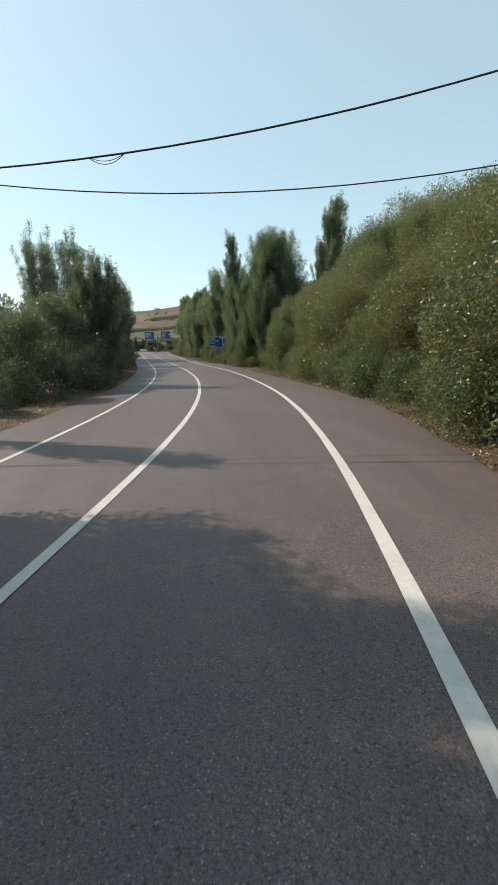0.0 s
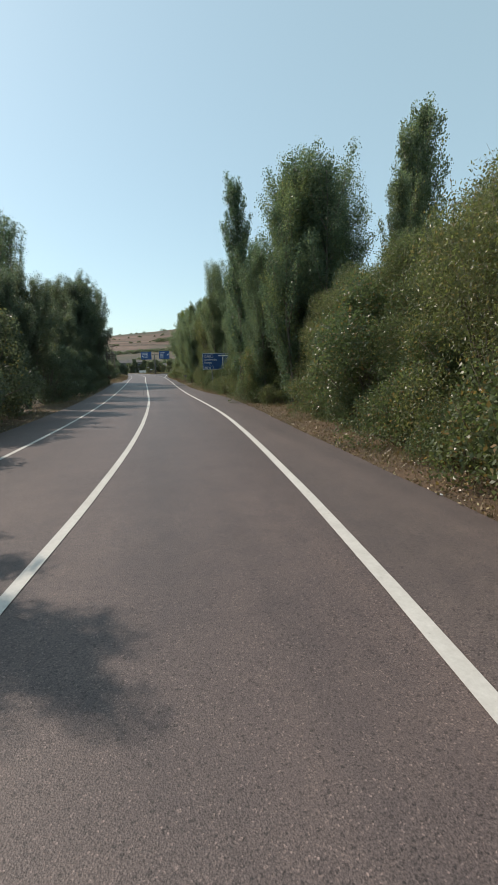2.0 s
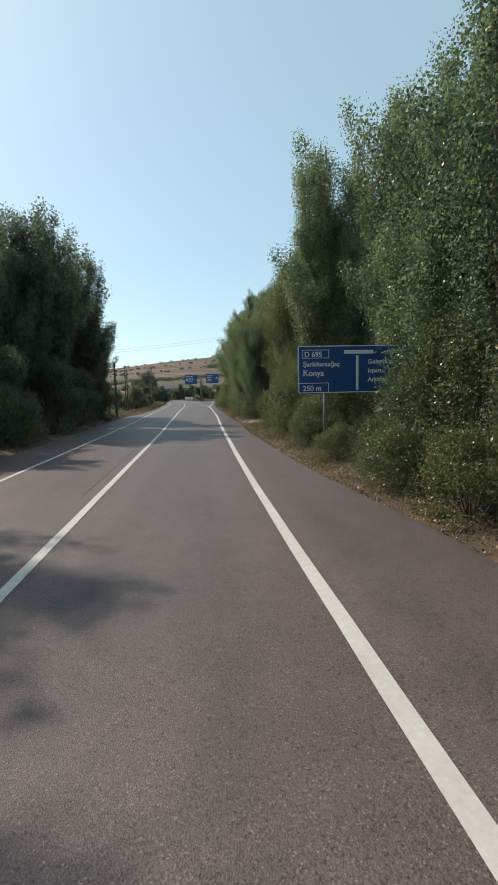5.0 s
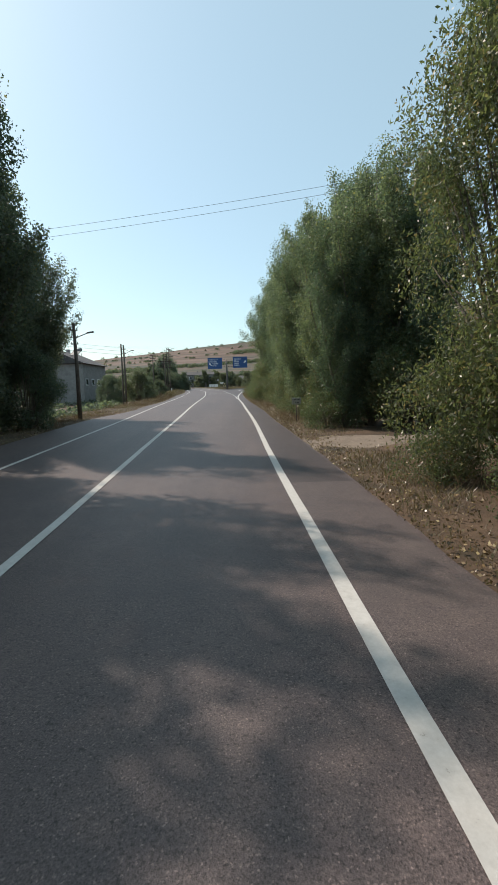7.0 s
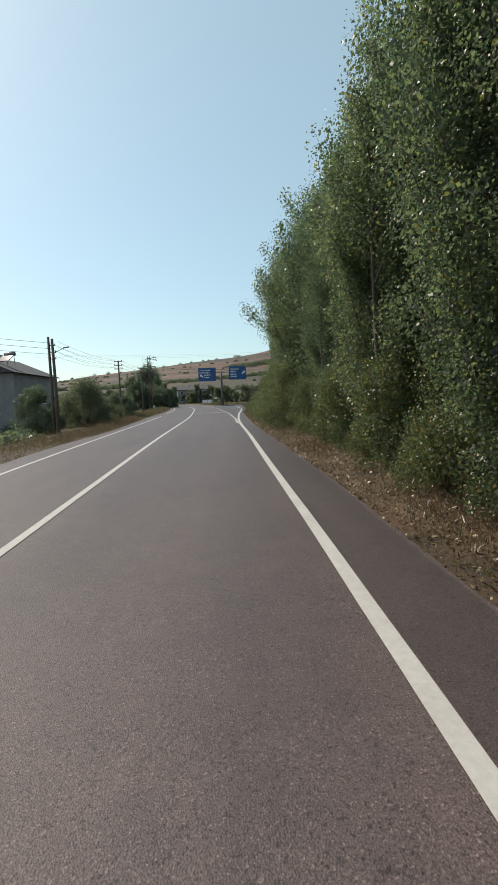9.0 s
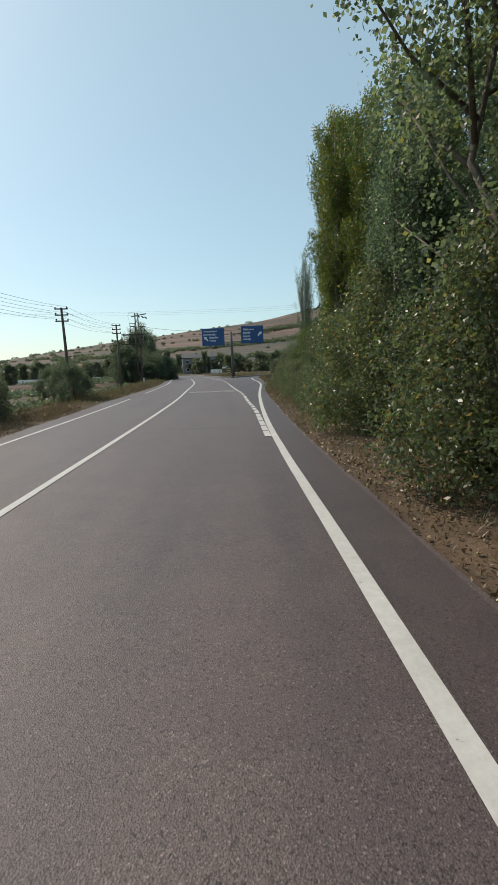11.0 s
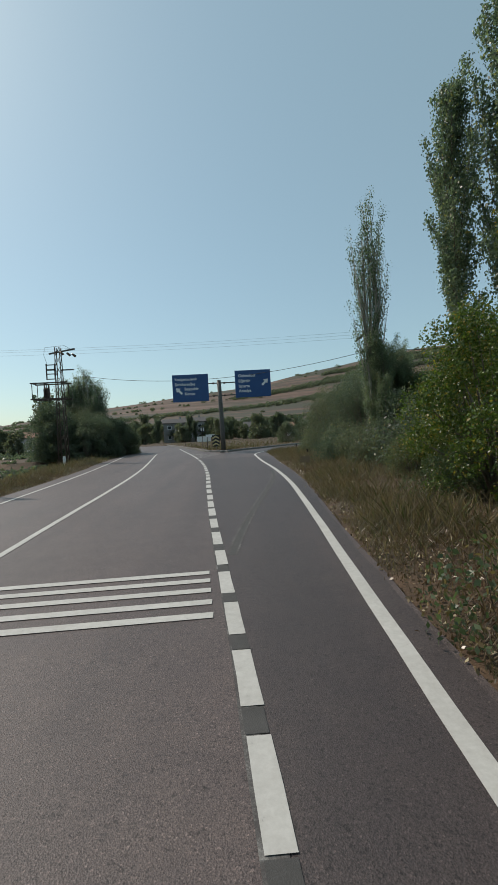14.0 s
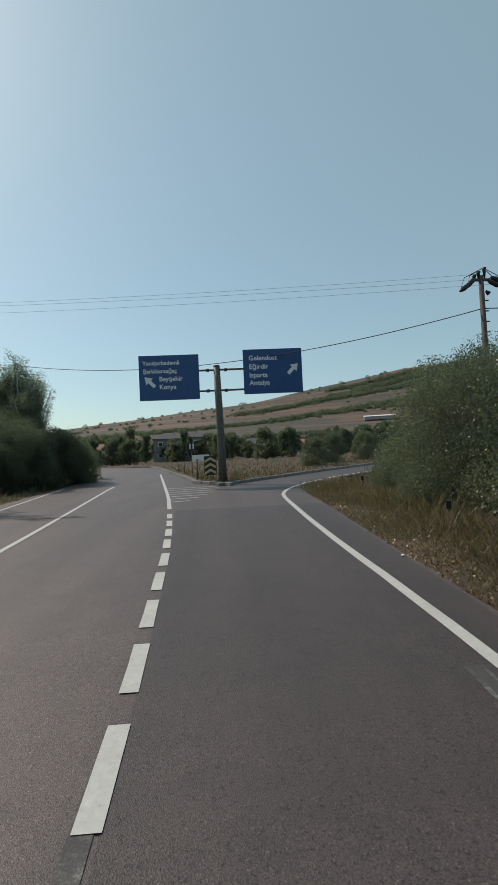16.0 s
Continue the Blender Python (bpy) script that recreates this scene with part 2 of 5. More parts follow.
PORCELAIN = plain("brown_insulator", (0.06, 0.035, 0.025), (0.12, 0.07, 0.05), 6, 0.25, relief=0.0)
CHEVRON = plain("faded_reflective_cream", (0.46, 0.36, 0.16), (0.62, 0.52, 0.28), 4, 0.5, relief=0.03)
RED_PATCH = plain("red_reflector", (0.30, 0.03, 0.02), (0.42, 0.05, 0.035), 6, 0.35, relief=0.02)


# ---- mesh helpers ----
def part(name, bm, material, parent, label=""):
    me = bpy.data.meshes.new(name)
    bm.to_mesh(me)
    bm.free()
    me.materials.append(material)
    ob = new(name, me)
    ob.parent = parent
    return tagged(ob, label)


def thing(name, place, label, category, group="", turn=0.0, kind=""):
    ob = new(name)
    ob.empty_display_size = 0.2
    ob.matrix_basis = pose(*place, 0, 0, turn)
    return tagged(ob, label, category, group, kind)


def raw_mesh(name, verts, faces, material, smooth=False):
    me = bpy.data.meshes.new(name)
    me.from_pydata([tuple(v) for v in verts], [], [tuple(f) for f in faces])
    if smooth:
        me.polygons.foreach_set("use_smooth", [True] * len(me.polygons))
    me.materials.append(material)
    me.update()
    return me


def box(bm, centre, size, bevel=0.0, turn=None):
    r = bmesh.ops.create_cube(bm, size=1.0)
    vs = r["verts"]
    bmesh.ops.scale(bm, vec=size, verts=vs)
    if bevel:
        es = list({e for v in vs for e in v.link_edges})
        made = bmesh.ops.bevel(bm, geom=es, offset=bevel, segments=1, affect="EDGES")
        vs = list({v for f in made["faces"] for v in f.verts} | {v for v in vs if v.is_valid})
    if turn:
        bmesh.ops.rotate(bm, cent=(0, 0, 0), matrix=turn, verts=vs)
    bmesh.ops.translate(bm, vec=centre, verts=vs)


def tube(bm, points, radii, sides=8):
    """A tapered round bar along the points, with closed ends."""
    rings, points = [], [Vector([float(c) for c in p]) for p in points]
    for i, p in enumerate(points):
        p = Vector(p)
        a, c = Vector(points[max(i - 1, 0)]), Vector(points[min(i + 1, len(points) - 1)])
        d = (c - a).normalized()
        s = d.cross(Vector((0, 0, 1)) if abs(d.z) < 0.9 else Vector((1, 0, 0))).normalized()
        u = s.cross(d)
        r = float(radii[i]) if isinstance(radii, (list, tuple)) else radii
        rings.append([bm.verts.new(p + r * (math.cos(2 * math.pi * k / sides) * s + math.sin(2 * math.pi * k / sides) * u)) for k in range(sides)])
    for a, c in zip(rings, rings[1:]):
        for k in range(sides):
            f = bm.faces.new((a[k], a[(k + 1) % sides], c[(k + 1) % sides], c[k]))
            f.smooth = True
    bm.faces.new(rings[0][::-1])
    bm.faces.new(rings[-1])


def lerp(x, table):
    """Straight-line value at x from pairs, held at both ends."""
    if x <= table[0][0]:
        return table[0][1]
    for (a, u), (b, v) in zip(table, table[1:]):
        if x <= b:
            return u + (v - u) * (x - a) / (b - a)
    return table[-1][1]


def smooth_at(x, table, span=4.0):
    """The same with its corners rounded off."""
    return sum(lerp(x + span * k / 3.0, table) for k in range(-3, 4)) / 7.0


# ---- the lie of the land ----
LEVEL = [(-80, -0.3), (0, 0.0), (25, 0.103), (50, 0.234), (75, 0.449), (100, 0.821), (125, 1.235), (150, 1.618), (175, 1.955), (200, 2.284), (225, 2.612), (250, 2.9), (275, 3.1), (400, 3.1)]
RIDGE = [(-1500, 4), (-600, 10), (-400, 18), (-322, 25), (-276, 30), (-251, 33), (-174, 43), (-105, 49), (-45, 56), (0, 61), (47, 66), (90, 76), (142, 84), (178, 89), (223, 100), (283, 106), (500, 130), (1500, 150)]
CENTRE = [(-60, -34.0), (-30, -19.5), (-12, -12.4), (0, -8.4), (6, -6.43), (12, -4.81), (18, -3.63), (24, -2.78), (30, -2.14), (36, -1.75), (42, -1.55), (48, -1.43), (54, -1.4), (60, -1.46), (66, -1.53), (72, -1.57), (78, -1.63), (84, -1.74), (90, -1.83), (96, -1.89), (102, -2.01), (108, -2.11), (114, -2.17), (126, -2.17), (132, -2.22), (138, -2.35), (144, -2.64), (150, -2.94), (156, -3.17), (162, -3.51), (168, -4.06), (174, -4.76), (180, -5.49), (186, -6.24)]
RIGHT = [(-60, -30.4), (-30, -15.9), (-12, -8.8), (0, -4.68), (6, -2.67), (12, -1.09), (18, 0.1), (24, 0.92), (30, 1.48), (36, 1.9), (42, 2.17), (48, 2.17), (54, 2.09), (60, 2.03), (66, 2.04), (72, 2.10), (78, 2.13), (84, 2.18), (90, 2.31), (96, 2.38), (104, 2.36), (108, 2.37), (114, 2.37), (120, 2.28), (126, 2.31), (132, 2.50), (138, 2.76), (144, 3.13), (150, 3.56), (156, 3.91), (162, 3.93), (168, 3.71), (174, 3.72)]
LEFT = [(-60, -37.0), (-30, -22.5), (-12, -15.5), (0, -11.49), (6, -9.54), (12, -7.95), (18, -6.73), (24, -5.85), (30, -5.24), (36, -4.84), (42, -4.61), (48, -4.5), (54, -4.48), (60, -4.52), (72, -4.67), (84, -4.81), (96, -4.99), (102, -5.14), (108, -5.29), (114, -5.37), (126, -5.43), (132, -5.53), (138, -5.71), (144, -5.94), (150, -6.19), (156, -6.47), (162, -6.84), (168, -7.37), (174, -8.04), (180, -8.77), (186, -9.52)]
SHOULDER_R = [(0, 2.4), (5.9, 2.46), (9, 2.73), (15, 3.0), (25, 2.16), (31, 1.94), (37, 1.86), (46, 2.2), (55, 2.5), (64, 1.75), (69, 1.62), (76, 1.4), (82, 1.47), (95, 1.08), (101, 1.2), (108, 1.0), (128, 0.8), (135, 0.67), (140, 0.5), (148, 0.38), (162, 0.77), (166, 0.93), (171, 1.2), (176, 1.18)]
SHOULDER_L = [(0, 2.0), (20, 2.0), (54, 1.86), (80, 2.1), (98, 2.3), (104, 0.95), (111, 1.1), (118, 0.6), (139, 1.2), (150, 0.9), (186, 0.75)]


def level(y):
    return smooth_at(y, LEVEL, 8)


def centre(y):
    return smooth_at(y, CENTRE, 3)


def right(y):
    return smooth_at(y, RIGHT, 2.5)


def left(y):
    return smooth_at(y, LEFT, 3)


def edge_r(y):
    return right(y) + smooth_at(y, SHOULDER_R, 3)


def edge_l(y):
    return left(y) - smooth_at(y, SHOULDER_L, 3)


# the junction: outer edges of the bend to the left, and of the branch to the right
BEND_L = [(-9.6, 182.0), (-9.9, 186), (-10.5, 193), (-12.3, 204), (-17.0, 214.5), (-27, 224), (-45, 233), (-90, 247), (-200, 264)]
BEND_R = [(1.15, 182.8), (-0.83, 185.3), (-1.95, 190.5), (-4.6, 201), (-7.1, 211), (-9.9, 220.5), (-40, 243), (-88, 258), (-198, 275)]
BRANCH_R = [(4.9, 176.5), (5.3, 179.0), (6.4, 181.7), (9.3, 185.8), (14, 190.5), (24, 199), (60, 227), (120, 264)]
BRANCH_L = [(1.15, 182.8), (3.4, 185.4), (5.6, 188.0), (9.0, 192.0), (17.5, 201.0), (27, 210.0), (60, 238), (118, 275)]


def land(x, y):
    """Height of the natural ground, with the roadway bedded into it."""
    z = level(y)
    if y > 300:
        s = min((y - 300) / 400.0, 1.0)
        z += smooth_at(x, RIDGE, 25) * (0.35 * s + 0.65 * s ** 1.6)
        z += 1.6 * s * noise.noise(Vector((x * 0.012, y * 0.012, 0)))
        if y > 700:
            z -= 0.12 * (y - 700)
    if y < 186:
        out = max(x - edge_r(y), edge_l(y) - x) if y > -70 else 5
    else:
        return z - (0.14 if y < 300 else 0.14 * max(0, 1 - (y - 300) / 60)) + 0.03 * noise.noise(Vector((x * 0.7, y * 0.7, 3)))
    if out < 0:
        return z - 0.12
    rough = min(out / 2.0, 1.0)
    z += rough * 0.10 * noise.noise(Vector((x * 0.7, y * 0.7, 3)))
    if y < 250:
        z += -0.05 + min(out, 3) * 0.02
        if x < 0:
            z -= min(max(out - 1.5, 0) * 0.12, 0.9)
    return z


def ticks(stops):
    """Grid lines: runs of (start, step) up to the last start."""
    vals = []
    for (a, step), (b, _) in zip(stops, stops[1:]):
        v = a
        while v < b - 1e-6:
            vals.append(v)
            v += step
    vals.append(stops[-1][0])
    return vals


XS = ticks([(-3200, 400), (-1200, 100), (-500, 30), (-140, 15), (-50, 4), (-22, 1.0), (-14, 0.5), (16, 1.0), (26, 4), (60, 15), (150, 40), (550, 100), (1200, 400), (3200, 1)])
YS = ticks([(-900, 200), (-100, 15), (-40, 4), (-12, 1.5), (200, 4), (260, 10), (420, 20), (720, 100), (1000, 150), (2200, 500), (4200, 1)])
vs = [(x, y, land(x, y)) for y in YS for x in XS]
w = len(XS)
fs = [(j * w + i, j * w + i + 1, (j + 1) * w + i + 1, (j + 1) * w + i) for j in range(len(YS) - 1) for i in range(w - 1)]
ground = new("ground", raw_mesh("ground", vs, fs, GROUND, True))
tagged(ground, "dry straw-coloured verge rising to ploughed hill fields", "ground", kind="structure")


# ---- the roadway ----
def ribbon(name, rows, material, label, category, thick=0.0):
    """A surface from rows of points across."""
    n = len(rows[0])
    verts = [p for row in rows for p in row]
    faces = [(j * n + i, j * n + i + 1, (j + 1) * n + i + 1, (j + 1) * n + i) for j in range(len(rows) - 1) for i in range(n - 1)]
    if thick:
        k = len(verts)
        verts += [(x, y, z - thick) for x, y, z in verts]
        for j in range(len(rows) - 1):
            for i in (0, n - 1):
                a, c = j * n + i, (j + 1) * n + i
                faces.append((a, c, c + k, a + k) if i == 0 else (c, a, a + k, c + k))
    ob = new(name, raw_mesh(name, verts, faces, material))
    return tagged(ob, label, category, kind="structure")


def across(a, b, n, lift=0.0):
    return [(a[0] + (b[0] - a[0]) * k / n, a[1] + (b[1] - a[1]) * k / n, level(a[1] + (b[1] - a[1]) * k / n) + lift) for k in range(n + 1)]


rows = []
y = -60.0
while y < 170.1:
    ragged = 0.07 * noise.noise(Vector((y * 0.9, 5, 0))) + 0.05 * noise.noise(Vector((y * 3.1, 9, 0)))
    rows.append(across((edge_l(y) - ragged, y), (edge_r(y) + ragged, y), 8))
    y += 1.0
for a, b in (((-9.05, 174), (4.9, 173.5)), ((-9.25, 176.5), (4.9, 176.5)), ((-9.45, 179.5), (3.0, 179.65))):
    rows.append(across(a, b, 8))
for a, b in zip(BEND_L, BEND_R):
    rows.append(across(a, b, 8))
ribbon("road", rows, ASPHALT, "worn grey-brown asphalt two-lane country road", "road", 0.12)
rows = [across(a, b, 6) for a, b in zip(BRANCH_L, BRANCH_R)]
rows[0] = across((1.15, 182.8), (4.9, 176.5), 6)
ribbon("road_branch", rows, NEW_ASPHALT, "asphalt branch road turning off behind the kerbed island", "road", 0.12)
# gravel track that joins the road between the trees
rows = []
for k in range(13):
    u = k / 12.0
    x = 3.5 + 16 * u
    flare = 3.2 * max(0, 0.3 - u)
    rows.append([(x, yy, land(x, yy) + up) for yy, up in ((84.6 - flare, -0.06), (85.2 - 0.8 * flare, 0.03), (86.0, 0.06), (86.9 + 0.4 * flare, 0.03), (87.4 + 0.5 * flare, -0.06))])
ribbon("dirt_track", rows, TRACK, "grey-brown gravel track joining the asphalt between trees", "track")

# darker asphalt laid later: the shoulder, and the turning lane
LANE = [(119, 2.5), (124, 2.45), (127, 2.33), (130.4, 2.17), (135, 1.94), (139.8, 1.83), (143, 1.62), (150, 1.14), (157.7, 0.7), (163.6, 0.31), (166.2, 0.1), (170, -0.3), (173, -0.6)]
rows = []
y = -50.0
while y < 80.1:
    rows.append(across((right(y) + 0.1, y), (edge_r(y) - 0.08 + 0.05 * noise.noise(Vector((y * 1.3, 3, 0))), y), 5, 0.004))
    y += 1.0
ribbon("shoulder", rows, SHOULDER, "worn grey asphalt shoulder beside the edge line", "road")
rows = []
y = 80.0
while y < 173.1:
    a = right(y) + 0.1 if y < 119 else min(lerp(y, LANE), right(y) + 0.1)
    b = edge_r(y) - 0.08 + 0.05 * noise.noise(Vector((y * 1.3, 3, 0)))
    rows.append(across((a, y), (b, y), 5, 0.004))
    y += 1.0
ribbon("turning_lane", rows, NEW_ASPHALT, "dark newer asphalt of the shoulder and right turning lane", "road")

# painted lines
LIFT = 0.009


def stripe(name, at, y0, y1, width, material, label, step=1.0, wobble=0.01):
    rows, y = [], y0
    while y <= y1 + 1e-6:
        d = (at(y + 0.5) - at(y - 0.5))
        k = width / 2 * math.sqrt(1 + d * d)
        j = wobble * noise.noise(Vector((y * 2.3, width * 7, 1)))
        x = at(y)
        rows.append([(x - k + j, y, level(y) + LIFT), (x + k + j, y, level(y) + LIFT)])
        y += step
    return ribbon(name, rows, material, label, "road line")


stripe("centre_line", centre, -50, 186, 0.15, PAINT, "solid white centre line, slightly worn")
stripe("edge_line_right", right, -50, 172, 0.17, PAINT, "solid white edge line beside the asphalt shoulder")
stripe("edge_line_left", left, -50, 140, 0.13, PAINT, "thin white edge line on the far lane")
stripe("edge_line_left_end", left, 146, 186, 0.13, PAINT, "thin white edge line on the far lane")
stripe("old_line", lambda y: centre(y) - 0.42, 61, 71, 0.11, OLD_PAINT, "grey trace of an older centre line")


def turn_line(y):
    return lerp(y, [(118, 2.12), (126.8, 2.10), (129.3, 2.10), (130.4, 2.08), (132.6, 1.97), (135, 1.89), (137.3, 1.86), (139.8, 1.77), (142, 1.63), (143.1, 1.56), (146.6, 1.29), (149.4, 1.08), (152.4, 0.9), (154.9, 0.74), (157.7, 0.6), (160.6, 0.44), (163.6, 0.21), (166.2, 0), (169.9, -0.41), (173.8, -0.93), (178, -1.54), (199.7, -5.27)])


def poly_line(name, pts, width, material, label):
    rows = []
    for i, p in enumerate(pts):
        a, c = Vector(pts[max(i - 1, 0)]), Vector(pts[min(i + 1, len(pts) - 1)])
        d = (c - a).normalized()
        s = Vector((d.y, -d.x)) * width / 2
        rows.append([(p[0] - s.x, p[1] - s.y, level(p[1]) + LIFT), (p[0] + s.x, p[1] + s.y, level(p[1]) + LIFT)])
    return ribbon(name, rows, material, label, "road line")


poly_line("edge_line_corner", [(right(172), 172), (right(173.5), 173.5), (3.74, 175.3), (3.82, 176.6), (4.1, 178.0), (4.75, 179.9), (5.9, 182.2), (8.6, 185.9), (12.5, 190.0)], 0.17, PAINT, "white edge line bending into the branch road")
poly_line("gore_line", [(turn_line(y), y) for y in (173.4, 177, 181, 186, 191, 196, 199)], 0.16, PAINT, "solid white line past the kerbed island")
COVERED = plain("covered_paint", (0.052, 0.050, 0.048), (0.082, 0.078, 0.075), 9, 0.8, relief=0.3)
TRACE = [(1.42, 146.3), (1.58, 147.54), (1.76, 148.71), (2.01, 150.24), (2.45, 152.6), (2.93, 155.14), (3.17, 156.6), (3.31, 157.43), (3.45, 158.55), (3.53, 159.75), (3.56, 161)]
poly_line("old_turn_line", TRACE, 0.05, OLD_PAINT, "grey trace of a removed lane line")
poly_line("old_turn_line", [(x + 0.16, y) for x, y in TRACE], 0.04, OLD_PAINT, "grey trace of a removed lane line")
poly_line("scraped_band", [(x + 0.08, y + 0.01) for x, y in TRACE], 0.12, COVERED, "dark scraped band where a line was removed").location.z = -0.002
dashes = thing("dashed_line", (0, 0, 0), "short white dashes between the lane and the turning lane", "road line", kind="structure")
ends = [123.4, 124.5, 125.65, 126.8, 127.95, 129.26, 130.41, 131.57, 132.74, 133.92, 135.06, 136.07, 137.24, 138.33, 139.65, 140.79] + [140.79 + 1.17 * k for k in range(1, 6)] + [148.05, 149.45, 150.85, 152.1, 153.45, 154.85, 156.3, 157.7, 159.1, 160.5, 161.95] + [161.95 + 1.45 * k for k in range(1, 8)]
for y1 in ends:
    long = (1.0 if y1 < 130 else 0.84 if y1 < 147 else 0.99) + 0.04 * noise.noise(Vector((y1, 0, 0)))
    y, k, jog = y1 - long, 0.088, 0.02 * noise.noise(Vector((y1 * 1.7, 2, 0)))
    vs = []
    for yy, sides in ((y, (-k, k)), (y + long / 2, (k,)), (y1, (k, -k)), (y + long / 2, (-k,))):
        vs += [(turn_line(yy) + s + jog + 0.008 * noise.noise(Vector((yy * 9, s * 40, 4))), yy, level(yy) + LIFT + 0.003) for s in sides]
    d = new("dash", raw_mesh("dash", vs, [(0, 1, 2, 3, 4, 5)], PAINT))
    d.parent = dashes
for a, b in zip(ends, ends[1:]):
    if b < 152:
        long = 1.0 if b < 130 else 0.84 if b < 147 else 0.96
        y, y1, k = a + 0.02, b - long - 0.02, 0.084
        vs = [(turn_line(yy) + sx, yy, level(yy) + LIFT + 0.001) for yy, sx in ((y, -k), (y, k), (y1, k), (y1, -k))]
        d = new("covered_dash", raw_mesh("covered_dash", vs, [(0, 1, 2, 3)], COVERED))
        d.parent = dashes
stripe("worn_dash_trace", lambda y: turn_line(y) - 0.03, 129, 160, 0.15, OLD_PAINT, "faint grey trace of older dashes").location.z = -0.003
rumble = thing("rumble_bars", (0, 0, 0), "thin white bars painted across the lane", "road marking", kind="structure")
for yb in (143.90, 144.29, 144.69, 145.07, 145.41):
    xe = 1.27 - 0.07 * (yb - 143.8)
    vs = [(-2.35, yb - 0.12, level(yb) + LIFT), (xe, yb, level(yb) + LIFT), (xe, yb + 0.16, level(yb) + LIFT), (-2.35, yb + 0.04, level(yb) + LIFT)]
    d = new("bar", raw_mesh("bar", vs, [(0, 1, 2, 3)], PAINT))
    d.parent = rumble
hatch = thing("hatched_gore", (0, 0, 0), "worn white hatching in front of the island", "road marking", kind="structure")
for k in range(7):
    yb = 175.6 + 1.12 * k
    x0 = turn_line(yb) + 0.12
    x1 = lerp(yb, [(175, -0.5), (179, 0.6), (182, 0.9), (183, 0.4)])
    vs = [(x0, yb, level(yb) + LIFT), (x1, yb + 0.25, level(yb) + LIFT), (x1, yb + 0.4, level(yb) + LIFT), (x0, yb + 0.15, level(yb) + LIFT)]
    d = new("bar", raw_mesh("bar", vs, [(0, 1, 2, 3)], PAINT))
    d.parent = hatch
# a tarred joint across the lanes and dark patches
seams = thing("tar_marks", (0, 0, 0), "dark tar joints and small patches in the asphalt", "road marking", kind="structure")
TAR = plain("tar", (0.03, 0.028, 0.027), (0.06, 0.055, 0.052), 5, 0.7, relief=0.3)


def blob(cx, cy, rx, ry, lift):
    vs = [(cx + rx * (1 + 0.25 * noise.noise(Vector((cx, k, 1)))) * math.cos(k * 0.524), cy + ry * (1 + 0.25 * noise.noise(Vector((cy, k, 7)))) * math.sin(k * 0.524), level(cy) + lift) for k in range(12)]
    d = new("patch", raw_mesh("patch", vs, [tuple(range(12))], TAR))
    d.parent = seams


for cx, cy, rx, ry in ((0.75, 63.0, 0.035, 0.05), (2.95, 72.0, 0.06, 0.04), (2.45, 68.2, 0.05, 0.06), (3.0, 96.5, 0.08, 0.05)):
    blob(cx, cy, rx, ry, 0.004)
for yb in (152.8, 124.5):
    vs, n = [], 14
    for k in range(n + 1):
        x = 0.9 + (2.3 if yb > 150 else -2.0) * k / n
        j = 0.05 * noise.noise(Vector((x * 2, yb, 0)))
        vs += [(x, yb + j, level(yb) + 0.003), (x, yb + j + 0.06, level(yb) + 0.003)]
    d = new("joint", raw_mesh("joint", vs, [(2 * k, 2 * k + 2, 2 * k + 3, 2 * k + 1) for k in range(n)], TAR))
    d.parent = seams

# ---- plants ----
def leaf_mesh(name, pts, size, slim, material, seed, droop=0.0):
    """One mesh of many small leaves: a folded diamond at each point."""
    g = np.random.default_rng(seed)
    n = len(pts)
    pts = np.asarray(pts, dtype=float)
    a = g.normal(size=(n, 3))
    a[:, 2] -= droop
    a /= np.linalg.norm(a, axis=1)[:, None]
    r = g.normal(size=(n, 3))
    b = np.cross(a, r)
    b /= np.linalg.norm(b, axis=1)[:, None]
    c = np.cross(a, b)
    long = (size * g.uniform(0.65, 1.3, n))[:, None]
    wide = long * slim
    v = np.empty((n, 4, 3))
    v[:, 0] = pts - a * long * 0.5
    v[:, 1] = pts + b * wide * 0.5 + c * wide * 0.12
    v[:, 2] = pts + a * long * 0.5
    v[:, 3] = pts - b * wide * 0.5 + c * wide * 0.12
    me = bpy.data.meshes.new(name)
    me.vertices.add(4 * n)
    me.vertices.foreach_set("co", v.ravel())
    me.loops.add(4 * n)
    me.loops.foreach_set("vertex_index", np.arange(4 * n, dtype=np.int32))
    me.polygons.add(n)
    me.polygons.foreach_set("loop_start", np.arange(0, 4 * n, 4, dtype=np.int32))
    me.materials.append(material)
    me.update(calc_edges=True)
    me.validate()
    return me


def wood_mesh(name, limbs, material, sides=6):
    bm = bmesh.new()
    for pts, radii in limbs:
        tube(bm, pts, radii, sides)
    me = bpy.data.meshes.new(name)
    bm.to_mesh(me)
    bm.free()
    me.materials.append(material)
    return me


